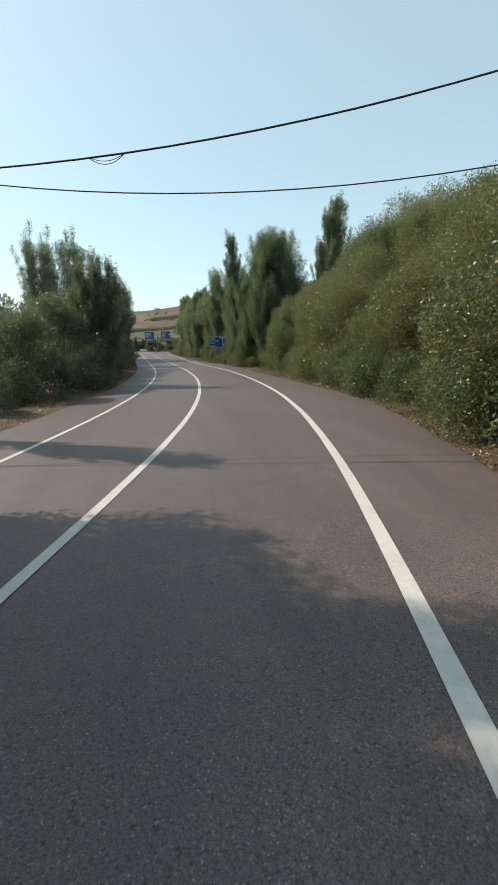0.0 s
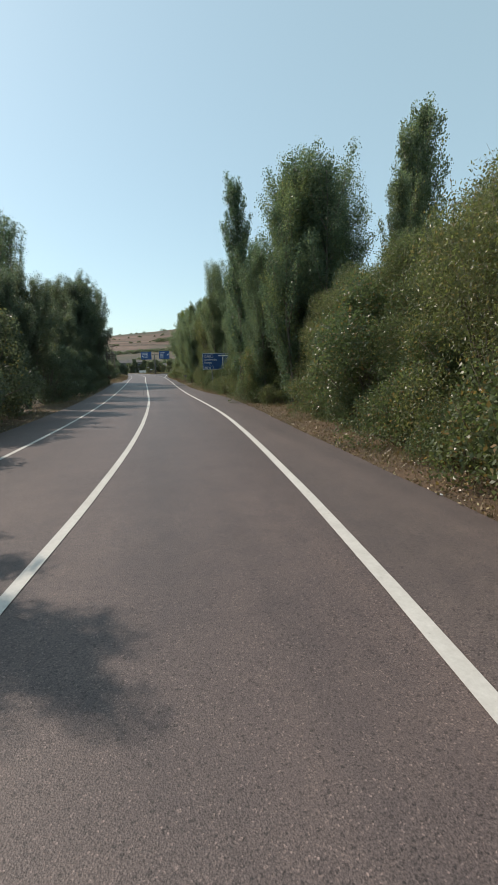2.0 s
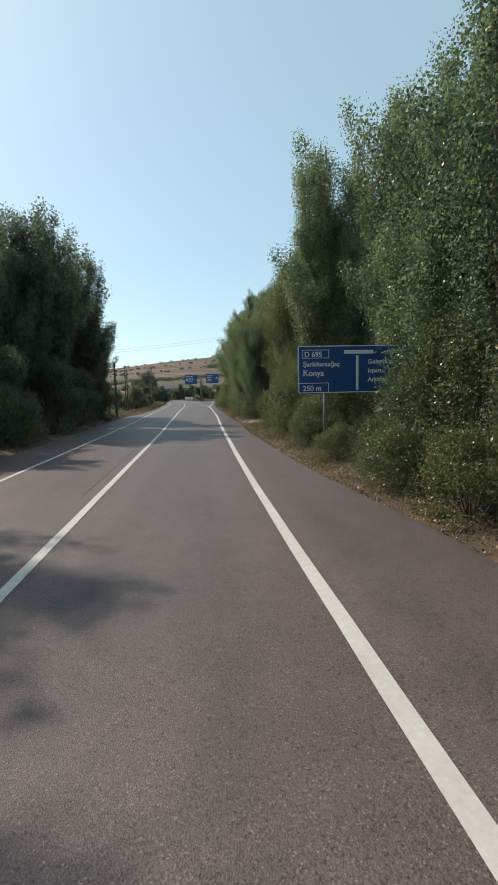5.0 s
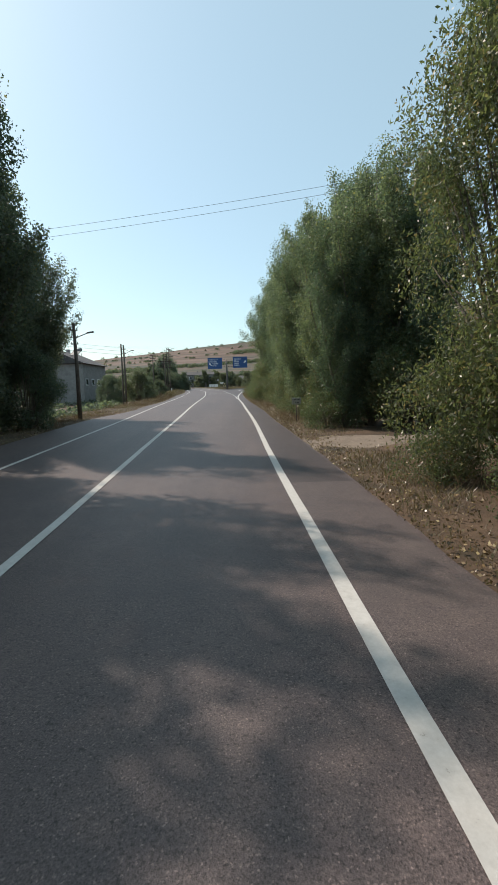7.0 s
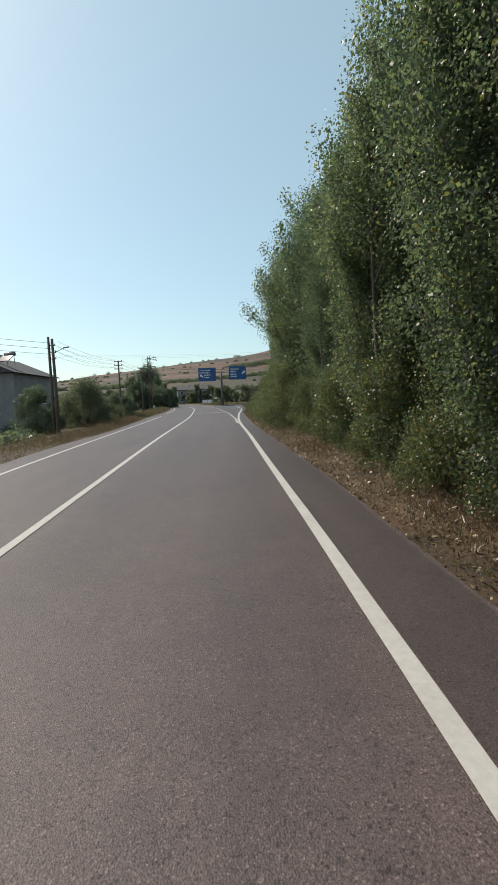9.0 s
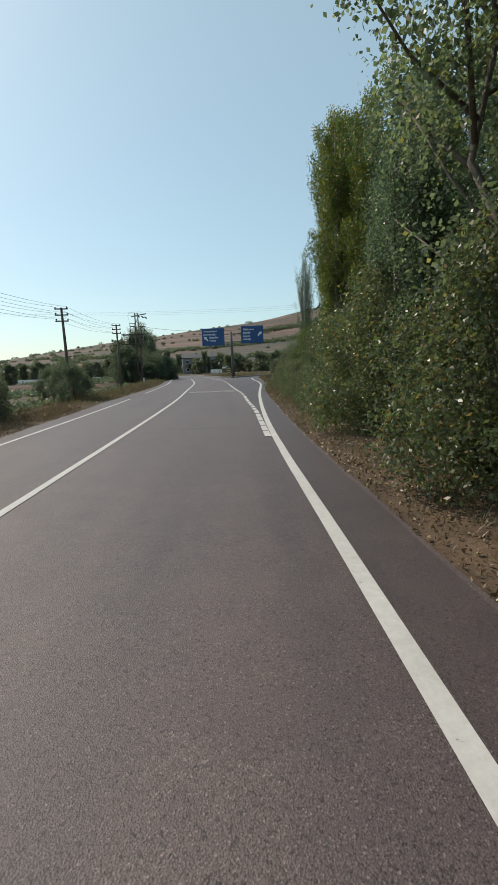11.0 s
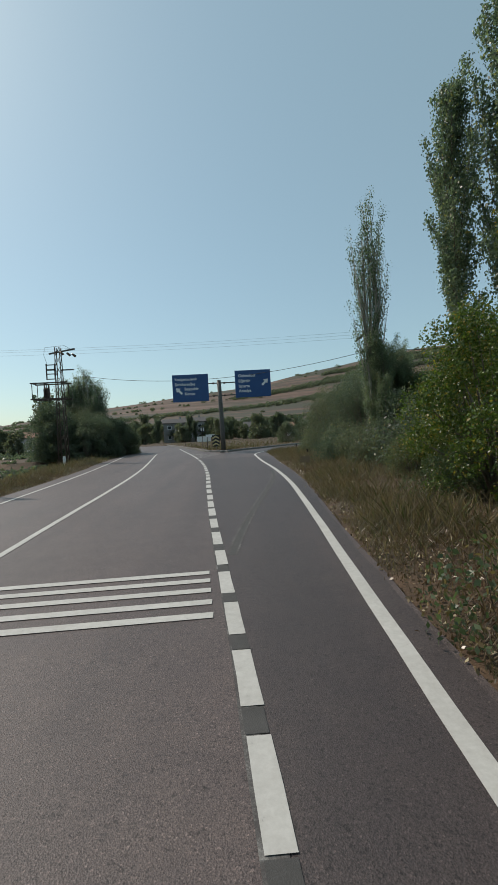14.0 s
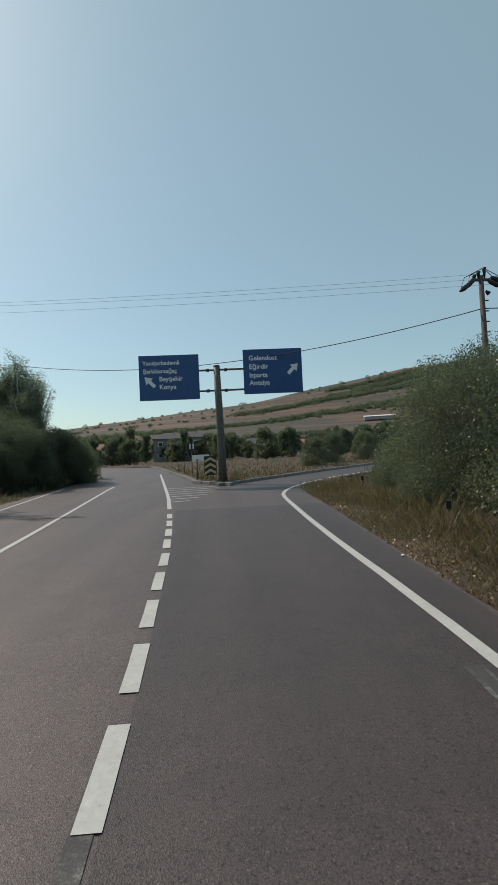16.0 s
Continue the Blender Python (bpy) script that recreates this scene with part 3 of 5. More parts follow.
def column_tree(name, label, height, radius, leaves, seed, leaf, bark, size=0.17, low=0.06, spread=28, tops=1, thin=0.0, round_top=False, cone=False):
    """An upright tree: trunk, rising limbs, and leaves in tufts along them. tops: how many leaders; thin: share of bare limbs."""
    g = np.random.default_rng(seed)
    root = thing(name, (0, 0, -500), label, "tree")
    limbs, pts, tufts, big = [], [], [], []
    leaders = []
    for k in range(tops):
        az, off = g.uniform(0, 6.28), 0 if k == 0 else radius * g.uniform(0.25, 0.6)
        h = height * (1 if k == 0 else g.uniform(0.78, 0.97))
        line = []
        for j in range(7):
            u = j / 6
            line.append((math.cos(az) * off * min(u * 2.2, 1) + g.normal() * 0.05 * u * radius, math.sin(az) * off * min(u * 2.2, 1) + g.normal() * 0.05 * u * radius, h * u - (0.25 if j == 0 else 0)))
        leaders.append((line, h))
        base = 0.014 * height / (1 if tops == 1 else 1.7)
        limbs.append((line, [base * (1.25 if j == 0 else 1) * (1 - 0.93 * j / 6) + 0.006 for j in range(7)]))
    n_limbs = int(26 * tops ** 0.6 + 2.2 * height)
    for i in range(n_limbs):
        line, h = leaders[i % tops]
        u = low + (1 - low) * (i / n_limbs) ** 0.9 * 0.97
        s = u * 6
        k = min(int(s), 5)
        p = np.array(line[k]) * (1 - (s - k)) + np.array(line[k + 1]) * (s - k)
        shape = (math.sin(math.pi * min((u - low) / (1 - low) * 0.9 + 0.12, 1)) ** 0.55) if not round_top else (math.sin(math.pi * (0.1 + 0.85 * (u - low) / (1 - low))) ** 0.45)
        if cone:
            v = (u - low) / (1 - low)
            shape = min(1.0, 0.55 + 3 * v) * max(1 - v, 0.0) ** 0.46 * 1.12
        az, reach = g.uniform(0, 6.28), radius * shape * g.uniform(0.55, 1.15) / (1 if tops == 1 else 1.3)
        th = math.radians(spread * g.uniform(0.75, 1.4))
        length = reach / math.sin(th)
        length = min(length, max(h * 1.04 - p[2], 0.4) / math.cos(th) * g.uniform(0.75, 1.03))
        d = np.array([math.cos(az) * math.sin(th), math.sin(az) * math.sin(th), math.cos(th)])
        bend = np.array([0, 0, length * 0.10])
        q = [p, p + d * length * 0.5 + g.normal(size=3) * 0.06, p + d * length + bend]
        limbs.append(([tuple(c) for c in q], [0.012 + 0.010 * length, 0.008 + 0.005 * length, 0.004]))
        if g.uniform() < thin:
            continue
        m = max(int(length / 0.42), 2)
        for j in range(m):
            t = 0.22 + 0.83 * (j + g.uniform()) / m
            c = p + d * length * t + bend * t * t
            tufts.append((c, 0.13 + 0.10 * radius * (1.1 - 0.5 * t) * g.uniform(0.5, 1.4)))
    wts = np.array([s ** 1.5 for _, s in tufts])
    count = g.multinomial(leaves, wts / wts.sum())
    for (c, s), m in zip(tufts, count):
        v = g.normal(size=(m, 3))
        u = g.uniform(0.05, 1.0, m) ** 0.55
        v *= (1.75 * u / np.linalg.norm(v, axis=1))[:, None]
        big.append(1.6 - 0.75 * u)
        pts.append(c + v * (s, s, s * 1.35))
    pts = np.concatenate(pts)
    big = np.concatenate(big) * size
    keep = pts[:, 2] > 0.15
    pts, big = pts[keep], big[keep]
    trunk = new("trunk", wood_mesh("trunk", limbs, bark))
    crown = new("crown", leaf_mesh("crown", pts, big, 0.72, leaf, seed + 1, 0.5))
    trunk.parent = crown.parent = root
    tagged(crown, kind="stuff")
    return root


def bush(name, label, height, radius, leaves, seed, leaf, bark, size=0.11, slim=0.4, lobes=34, floor=0.05, ragged=1.0, category="shrub"):
    """A many-stemmed shrub: stems to scattered lobes, with leaves round the lobes and some bare shoots above."""
    g = np.random.default_rng(seed)
    root = thing(name, (0, 0, -500), label, category)
    limbs, pts, cs = [], [], []
    for i in range(lobes):
        u = floor + (1 - floor) * g.uniform() ** 0.8
        fat = math.sqrt(max(1 - (u * 0.98) ** 2.4, 0.03)) * (0.72 + 0.28 * min(u * 4, 1))
        az, rr = g.uniform(0, 6.28), radius * fat * math.sqrt(g.uniform(0.12, 1.0))
        c = np.array([math.cos(az) * rr, math.sin(az) * rr, height * u * 0.94])
        s = radius * (0.09 + 0.19 * g.uniform() ** 1.5) * ragged
        cs.append((c, s))
        b = np.array([math.cos(az) * rr * 0.12, math.sin(az) * rr * 0.12, -0.1])
        mid = b * 0.45 + c * 0.55 + g.normal(size=3) * 0.08 + (0, 0, 0.08 * height)
        limbs.append(([tuple(b), tuple(mid), tuple(c)], [0.012 + 0.006 * height, 0.008 + 0.003 * height, 0.004]))
        for _ in range(2):
            e = c + np.array([g.normal() * 0.5, g.normal() * 0.5, min(abs(g.normal()), 1.1) + 0.3]) * s * 1.3
            limbs.append(([tuple(c), tuple((c + e) / 2 + g.normal(size=3) * 0.03), tuple(e)], [0.006, 0.004, 0.002]))
            m = 14
            t = g.uniform(0.2, 1.0, (m, 1))
            pts.append(c + (e - c) * t + g.normal(size=(m, 3)) * 0.045)
    wts = np.array([s ** 2 for _, s in cs])
    for (c, s), m in zip(cs, g.multinomial(leaves, wts / wts.sum())):
        v = g.normal(size=(m, 3))
        v *= (g.uniform(0.55, 1.15, m) / np.linalg.norm(v, axis=1))[:, None]
        pts.append(c + v * (s * 1.45, s * 1.45, s * 1.5))
    pts = np.concatenate(pts)
    pts = pts[pts[:, 2] > 0.04]
    stems = new("branching", wood_mesh("branching", limbs, bark, 4))
    foliage = new("foliage", leaf_mesh("foliage", pts, size, slim, leaf, seed + 1, 0.3))
    stems.parent = foliage.parent = root
    tagged(stems, kind="stuff")
    tagged(foliage, kind="stuff")
    return root


def planted(proto, spots, group, ground_z=None, wide=1.0):
    """Sets copies of a plant out: (x, y, scale, stretch) each; the prototype itself takes the first spot."""
    g = random.Random(len(spots) * 31 + int(abs(spots[0][0]) * 10))
    for i, spot in enumerate(spots):
        x, y, s = spot[:3]
        tall = spot[3] if len(spot) > 3 else 1.0
        z = (land(x, y) if ground_z is None else ground_z) - 0.05
        m = pose(x, y, z, g.uniform(-1, 1), g.uniform(-1, 1), g.uniform(0, 360))
        ob = proto if i == 0 else copy_thing(proto, m)
        ob.matrix_basis = m
        ob.scale = (s * wide, s * wide, s * tall)
        tagged(ob, group=group)


# prototypes, each at a stated true height
pop_spire = column_tree("poplar_tree", "tall slim green poplar behind the roadside shrubs", 14, 1.25, 26000, 11, POPLAR, BARK, 0.105, 0.10, 22)
pop_full = column_tree("poplar_tree", "full dark green poplar with several leaders", 13, 2.3, 68000, 12, POPLAR, BARK, 0.082, 0.04, 27, 3)
pop_wide = column_tree("poplar_tree", "dense green poplar leafy down to the verge", 12, 2.7, 84000, 13, POPLAR, BARK, 0.08, 0.03, 34, 3, 0.0, True)
pop_lush = column_tree("poplar_tree", "broad olive-green poplar leafy from top to verge", 13, 2.7, 86000, 18, POPLAR_OLIVE, BARK, 0.08, 0.02, 33, 4, 0.0, True)
pop_gold = column_tree("poplar_tree", "yellow-green poplar with turning leaves", 17, 2.0, 66000, 14, POPLAR_YELLOW, PALE_BARK, 0.09, 0.03, 24, 3)
pop_bare = column_tree("poplar_tree", "half-bare slim poplar with thin upright limbs", 14, 1.5, 15000, 15, POPLAR, PALE_BARK, 0.09, 0.04, 15, 5, 0.32)
pop_open = column_tree("poplar_tree", "open-crowned dark green poplar with spreading limbs", 12, 3.1, 60000, 20, POPLAR, BARK, 0.085, 0.10, 46, 3, 0.08)
pop_airy = column_tree("poplar_tree", "airy grey-green poplar with slender upright limbs", 14, 1.3, 17000, 19, POPLAR, PALE_BARK, 0.10, 0.05, 17, 3, 0.12)
tree_round = column_tree("roadside_tree", "dark shady broadleaf tree on the bank", 14, 3.0, 72000, 16, DARK_LEAF, BARK, 0.12, 0.02, 30, 4, 0.0, False, True)
willow_tall = bush("willow_tree", "tall olive-green willow with fine narrow leaves", 8.5, 2.9, 64000, 21, WILLOW, BARK, 0.10, 0.36, 84, 0.03, 1.0, "tree")
willow_bush = bush("willow_shrub", "bushy olive willow shrub turning brown in places", 5.6, 2.5, 46000, 22, WILLOW, BARK, 0.08, 0.36, 44, 0.02, 1.15)
green_bush = bush("green_shrub", "leafy green shrub beside the road", 4.2, 2.1, 30000, 23, BRAMBLE, BARK, 0.085, 0.6, 46, 0.02)
gold_bush = bush("leafy_shrub", "bright yellow-green leafy shrub beside dry grass", 5.0, 2.0, 34000, 30, POPLAR_YELLOW, BARK, 0.085, 0.55, 52, 0.02)
bramble = bush("bramble", "low tangled bramble at the verge", 1.7, 1.35, 9500, 24, BRAMBLE, BARK, 0.068, 0.62, 30, 0.02, 1.2)
grey_bramble = bush("bramble", "grey-green bramble on the bank", 1.7, 1.35, 9500, 29, DARK_LEAF, BARK, 0.068, 0.55, 30, 0.02, 1.2)
dark_bush = bush("dark_shrub", "dark shaded shrub on the bank", 4.0, 2.0, 20000, 25, DARK_LEAF, BARK, 0.10, 0.55, 40, 0.02)
thicket = bush("thicket", "tall tangled grey-green thicket on the bank", 6.0, 3.0, 44000, 28, DARK_LEAF, BARK, 0.09, 0.5, 90, 0.02, 0.95)
far_tree = bush("orchard_tree", "dark rounded tree beside the village houses", 5.5, 2.4, 4200, 26, DARK_LEAF, BARK, 0.32, 0.7, 36, 0.05, 1.0, "tree")
cypress = column_tree("cypress_tree", "dark narrow tree standing by the houses", 7, 1.2, 2600, 27, DARK_LEAF, BARK, 0.26, 0.02, 24)


def hedge_r(y):
    return lerp(y, [(-20, -9.5), (0, -1.6), (4, -0.2), (8, 1.1), (13.6, 2.84), (20, 3.5), (26, 4.07), (30, 4.84), (38, 5.4), (44, 5.9), (60, 5.6)])


g = random.Random(4)
planted(willow_bush, [(hedge_r(y) + 2.3 + g.uniform(-0.3, 0.4), y, g.uniform(0.84, 1.14), g.uniform(0.9, 1.2)) for y in (2.5, 6.5, 10.5, 14.5, 18.3, 22.0, 25.7, 29.5, 33.2, 37.0, 40.6)] + [(7.3, 79.6, 0.9), (8.0, 76.6, 1.0), (9.8, 81.0, 0.9)], "roadside willow shrubs")
planted(willow_tall, [(hedge_r(y) + 5.4 + g.uniform(-0.4, 0.8), y, s) for y, s in ((7, 0.86), (12.5, 0.92), (17, 0.98), (21.5, 1.06), (26, 1.12), (30.5, 1.16), (34.5, 0.98), (38.5, 0.90))] + [(hedge_r(28) + 8.5, 27.0, 1.35), (hedge_r(24) + 8, 20, 1.2), (7.6, 80.4, 1.0, 1.25), (8.6, 79.0, 1.1, 1.3), (hedge_r(38) + 2.6, 38.4, 0.74), (hedge_r(41) + 2.4, 41.4, 0.68), (hedge_r(35) + 3.0, 34.8, 0.78)], "willow trees")
planted(green_bush, [(8.4, 89.4, 1.0), (10.2, 89.6, 1.05), (12.2, 89.8, 1.1), (hedge_r(5) + 2.1, 5.0, 1.2, 1.1), (hedge_r(9) + 2.2, 8.8, 1.15), (hedge_r(16.4) + 2.0, 16.4, 1.2), (hedge_r(24) + 1.9, 24.0, 1.2, 1.1), (hedge_r(35) + 1.8, 35.2, 1.25), (hedge_r(16) + 1.9, 12.6, 0.95), (hedge_r(23) + 1.7, 20.0, 0.8), (hedge_r(34) + 1.6, 31.5, 0.8), (6.5, 48.79, 1.05), (6.87, 52.85, 0.95), (6.65, 56.93, 0.9), (7.44, 61.51, 1), (6.3, 65.3, 0.34), (7.8, 65.0, 0.5), (6.85, 69.66, 0.85), (6.75, 74.27, 0.91), (6.54, 92.52, 0.797), (6.37, 96.7, 0.767), (6.4, 101.88, 0.855), (6.23, 106.88, 0.857), (6.13, 111.95, 0.859), (5.78, 117.54, 1.023), (5.88, 123, 1.134), (6.56, 125.5, 1.068), (7.2, 128.29, 1.0), (7.5, 131.95, 0.95), (6.92, 135.53, 1.065), (6.6, 141.8, 0.62), (8.3, 145.2, 0.95), (13.54, 164, 1.2), (15, 168, 1.3)], "green roadside shrubs")
spots = [(hedge_r(y) + 0.75 + g.uniform(-0.15, 0.3), y, g.uniform(0.75, 1.25)) for y in np.arange(3.5, 43, 2.1)]
spots += [(5.3 + g.uniform(-0.1, 0.6), y, g.uniform(0.6, 1.05)) for y in np.arange(46, 66, 2.4)]
spots += [(5.5 + g.uniform(-0.1, 0.5), y, g.uniform(0.6, 1.1)) for y in (68.5, 71, 74, 77, 80.0)]
spots += [(5.35 + g.uniform(-0.15, 0.5), y, g.uniform(0.55, 1.0)) for y in np.arange(90, 123, 2.3)]
spots += [(4.95 + g.uniform(-0.1, 0.4), y, g.uniform(0.7, 1.1)) for y in np.arange(125, 145, 2.5)]
spots += [(5.9, 143.5, 0.8), (7.6, 150.4, 0.8), (8.4, 155, 0.8)]
planted(bramble, spots, "verge brambles")
planted(grey_bramble, [(8.4, 161.3, 1.25), (8.05, 163.7, 1.1), (9.02, 166, 1.3), (9.61, 168.5, 1.2), (7.67, 170.7, 0.9), (8.9, 175.9, 0.8), (10.2, 178.5, 1.3), (12.4, 181.5, 1.4), (10.6, 158, 1.9)], "grey-green brambles")
# first spot: unseen slim tree left of view, added for its road shadow
planted(pop_spire, [(-11.3, 12.7, 0.62), (5.18, 51.12, 1.02), (15.5, 45.4, 1.2), (14.2, 44.6, 1.08), (12.4, 43.2, 0.86), (8.08, 98.35, 0.906), (7.01, 103.12, 0.962), (13.0, 159.5, 1.28), (14.4, 157.5, 1.46), (10.03, 91.19, 0.828), (11.75, 95.05, 0.904), (9.14, 108.75, 1.072), (10.71, 115.2, 1.183)], "roadside poplars", wide=0.8)
planted(pop_full, [(6.9, 44.4, 1.0), (8.4, 43.6, 0.96), (5.92, 47.48, 0.72), (6.86, 54.89, 0.86), (7.44, 59.47, 0.9), (9.4, 69.2, 1.05), (7.5, 74.2, 1.08), (11.2, 67.6, 1.0), (9.0, 74.8, 1.02), (7.93, 91.93, 0.85), (6.83, 110.26, 0.987), (7.57, 118.32, 1.056), (9.97, 125.25, 0.909), (10.38, 129.43, 0.947), (10.54, 134.22, 0.972), (13.0, 167.1, 0.5), (10.0, 162.6, 0.52)], "roadside poplars")
planted(pop_lush, [(7.2, 45.6, 0.96), (9.0, 44.8, 0.94), (7.8, 49.0, 0.98), (9.8, 48.0, 1.02)], "olive poplars")
planted(pop_open, [(6.3, 116.2, 1.0), (7.0, 111.4, 1.08), (9.2, 119.5, 1.1), (7.6, 106.2, 1.06)], "open-crowned poplars")
planted(pop_wide, [(12.0, 165.6, 0.56), (6.3, 92.4, 0.88), (5.47, 97.58, 0.852), (5.8, 103.25, 0.887), (5.9, 109.25, 0.62), (6.07, 121.7, 0.669), (8.04, 63.55, 0.95), (7.4, 90.4, 0.92), (9.5, 90.0, 0.92), (6.1, 89.9, 0.66), (8.6, 94.5, 0.96), (9.51, 102.5, 1.154), (9.87, 96.7, 1.044)], "roadside poplars")
planted(pop_gold, [(8.19, 140.1, 1), (9.22, 142.9, 1.06), (9.6, 137.6, 0.984), (11.2, 146.5, 0.9), (11.0, 151.0, 0.8)], "yellowing poplars")
planted(pop_bare, [(9.9, 163, 1.03)], "thin poplars", wide=0.78)
pop_broad = copy_thing(pop_bare, pose(0, 0, -500))
planted(pop_broad, [(-15.5, 192.8, 0.76), (-14.0, 191.6, 0.6), (-17.2, 192.0, 0.66), (-16.3, 193.6, 0.71), (-14.7, 193.2, 0.68)], "thin poplars", wide=1.8)
planted(pop_airy, [(-15.09, 45.27, 1), (-14.0, 46.2, 0.98), (-14.2, 62.0, 1.28), (-13.4, 65.0, 1.26), (-12.9, 44.6, 0.80), (-16.6, 191.5, 0.64), (-13.4, 190.6, 0.5), (-17.4, 194.5, 0.7)], "thin poplars")
# spots (-11.0, 91.6) and (-12.2, 95.5) are added only to fill out the road shade
# spots below y = 8 stand out of view, placed for the shadows they cast
planted(tree_round, [(11.3, 164.6, 0.48), (-9.7, 90.4, 1.02), (-11.0, 91.6, 0.97), (-12.2, 95.5, 0.97), (-10.4, 98.2, 0.72), (-10.6, 94.4, 0.95), (-9.9, 82.4, 1.02), (-10.4, 78.6, 0.80), (-10.8, 74.4, 0.60), (-12.2, 81.8, 1.0), (-13.8, 86.0, 1.0), (-13.6, 80.5, 0.95), (-10.35, 70.12, 0.64), (-10.51, 64.06, 0.62), (-9.77, 58.45, 0.58), (-9.46, 52.75, 0.64), (-9.38, 47.68, 0.58), (-12.4, 7.0, 0.76), (-12.6, 3.4, 0.86), (-13.4, -0.6, 0.9), (-14.6, 5.4, 0.9), (-13.23, -3, 0.66), (-15.71, -9, 0.68), (-8.0, 28.2, 0.54), (-18.67, -15, 0.7)], "trees on the shaded bank")
planted(thicket, [(9.9, 172.5, 0.85), (12.0, 175.2, 1.0), (11.2, 168.8, 0.92), (13.4, 171.4, 1.0), (-14.4, 189.5, 0.95), (-16.0, 191.4, 1.1), (-12.9, 186.4, 0.8)], "thickets")
planted(gold_bush, [(8.2, 149.4, 1.0), (9.7, 153.4, 0.95), (7.9, 146.4, 0.6)], "yellow-green shrubs")
planted(dark_bush, [(-10.9, 190.4, 1.0), (-12.6, 193.5, 1.1), (-17.6, 187.4, 1.5), (-16.0, 186.0, 1.2), (-9.5, 43.2, 1.6), (-9.6, 38.8, 1.5), (-9.8, 34.61, 1.4), (-9.9, 30.18, 1.25), (-10.14, 25.75, 1.25), (-10.97, 21.63, 1), (-13.34, 26.16, 1.4), (-12.2, 17.71, 0.75), (-8.76, 55.4, 1.1), (-8.79, 61.51, 1.1), (-8.93, 67.24, 1.1), (-8.97, 73.58, 1.109), (-8.78, 79.92, 1.135), (-8.9, 86.33, 1.056), (-8.95, 93.4, 0.957), (-10.54, 129.2, 1.001), (-11.02, 131.3, 0.938), (-9.73, 141, 0.62), (-11.76, 145.5, 0.8), (-12.2, 188.5, 1.05), (-10.8, 192.5, 0.85), (-11.6, 197, 0.8), (-13, 184.5, 0.8), (-14.4, 199.5, 0.9), (-13.43, 125.5, 0.908), (-14.41, 135.85, 0.861), (-15.92, 152.5, 0.8), (-18.5, 163.5, 0.8), (-20.65, 172.5, 0.8), (-17.32, 140.5, 0.7), (9.6, 198, 0.75), (12.8, 203.5, 0.85), (17.5, 207, 0.9)], "dark shrubs")
planted(cypress, [(-18.6, 188.9, 0.98), (-20.2, 191, 0.86), (-17.2, 256, 0.9), (-20.6, 259, 1.1), (-9.0, 258, 1.0), (-7.6, 262, 0.8), (-24, 262, 0.9), (2.5, 262, 0.75)], "dark narrow trees")
g = random.Random(9)
planted(far_tree, [(x + g.uniform(-2, 2), 250 + g.uniform(-6, 40), g.uniform(0.7, 1.2)) for x in (-33, -27, -24, -19, -15, -9, -6.5, -1, 1, 5.5, 10, 14, 18, 23, 28.5, 34, 39, 45, 52, 60, 68, 78, -62, -55, -48, -41, -35, -29, -26, -22, -12.5, -4, 3, 8, 12, 16, 20, 26, 31, 36, 42, 49, 56, 64, 73, 82)] + [(x + g.uniform(-2, 2), 292 + g.uniform(-10, 24), g.uniform(0.9, 1.45)) for x in range(-120, 120, 3)] + [(-30, 205.5, 0.7), (-36, 212.5, 0.8), (-44, 200.5, 0.75), (24, 214.5, 0.8), (30, 222.5, 0.9), (38, 224.5, 0.9), (20, 212.5, 0.6)], "village trees")


# hedgerows and scrub on the hill: far off and past counting
def scrub():
    g = np.random.default_rng(40)
    pts = []
    rows = []
    for x0, y0, x1, y1, n, s in ((-330, 692, 400, 699, 60, 2.8), (-150, 470, 200, 520, 190, 2.4), (-200, 560, 160, 600, 90, 2.2), (10, 584, 300, 625, 620, 3.2), (-60, 380, 200, 430, 130, 2.2), (-330, 420, -20, 390, 130, 2.6), (30, 345, 160, 372, 90, 2.4), (-300, 520, -120, 500, 90, 2.4), (90, 520, 260, 470, 120, 2.6), (-160, 316, 130, 326, 190, 3.0), (-250, 640, 40, 640, 40, 2.2), (40, 500, 260, 566, 330, 3.0), (110, 610, 330, 690, 420, 3.2), (-120, 455, 60, 500, 160, 2.6), (120, 660, 300, 680, 420, 3.0), (150, 640, 320, 660, 260, 3.0)):
        for _ in range(n):
            t = g.uniform()
            rows.append((x0 + (x1 - x0) * t + g.normal() * 3, y0 + (y1 - y0) * t + g.normal() * (3 + 3 * g.uniform()), s * g.uniform(0.35, 1.1)))
    for _ in range(60):
        rows.append((g.uniform(-330, 340), g.uniform(320, 690), g.uniform(0.7, 2.0)))
    for x, y, s in rows:
        z = land(x, y)
        m = int(60 + 22 * s)
        v = g.normal(size=(m, 3))
        v *= (g.uniform(0.5, 1.0, m) / np.linalg.norm(v, axis=1))[:, None]
        v[:, 2] = np.abs(v[:, 2]) * 1.1
        pts.append(np.array([x, y, z]) + v * s * (1.25, 1.0, 1.15))
    me = leaf_mesh("hill_scrub", np.concatenate(pts), 0.8, 0.8, DARK_LEAF, 41)
    tagged(new("hill_scrub", me), "dark hedgerows and scattered scrub on the hillside", "scrub", kind="stuff")


scrub()


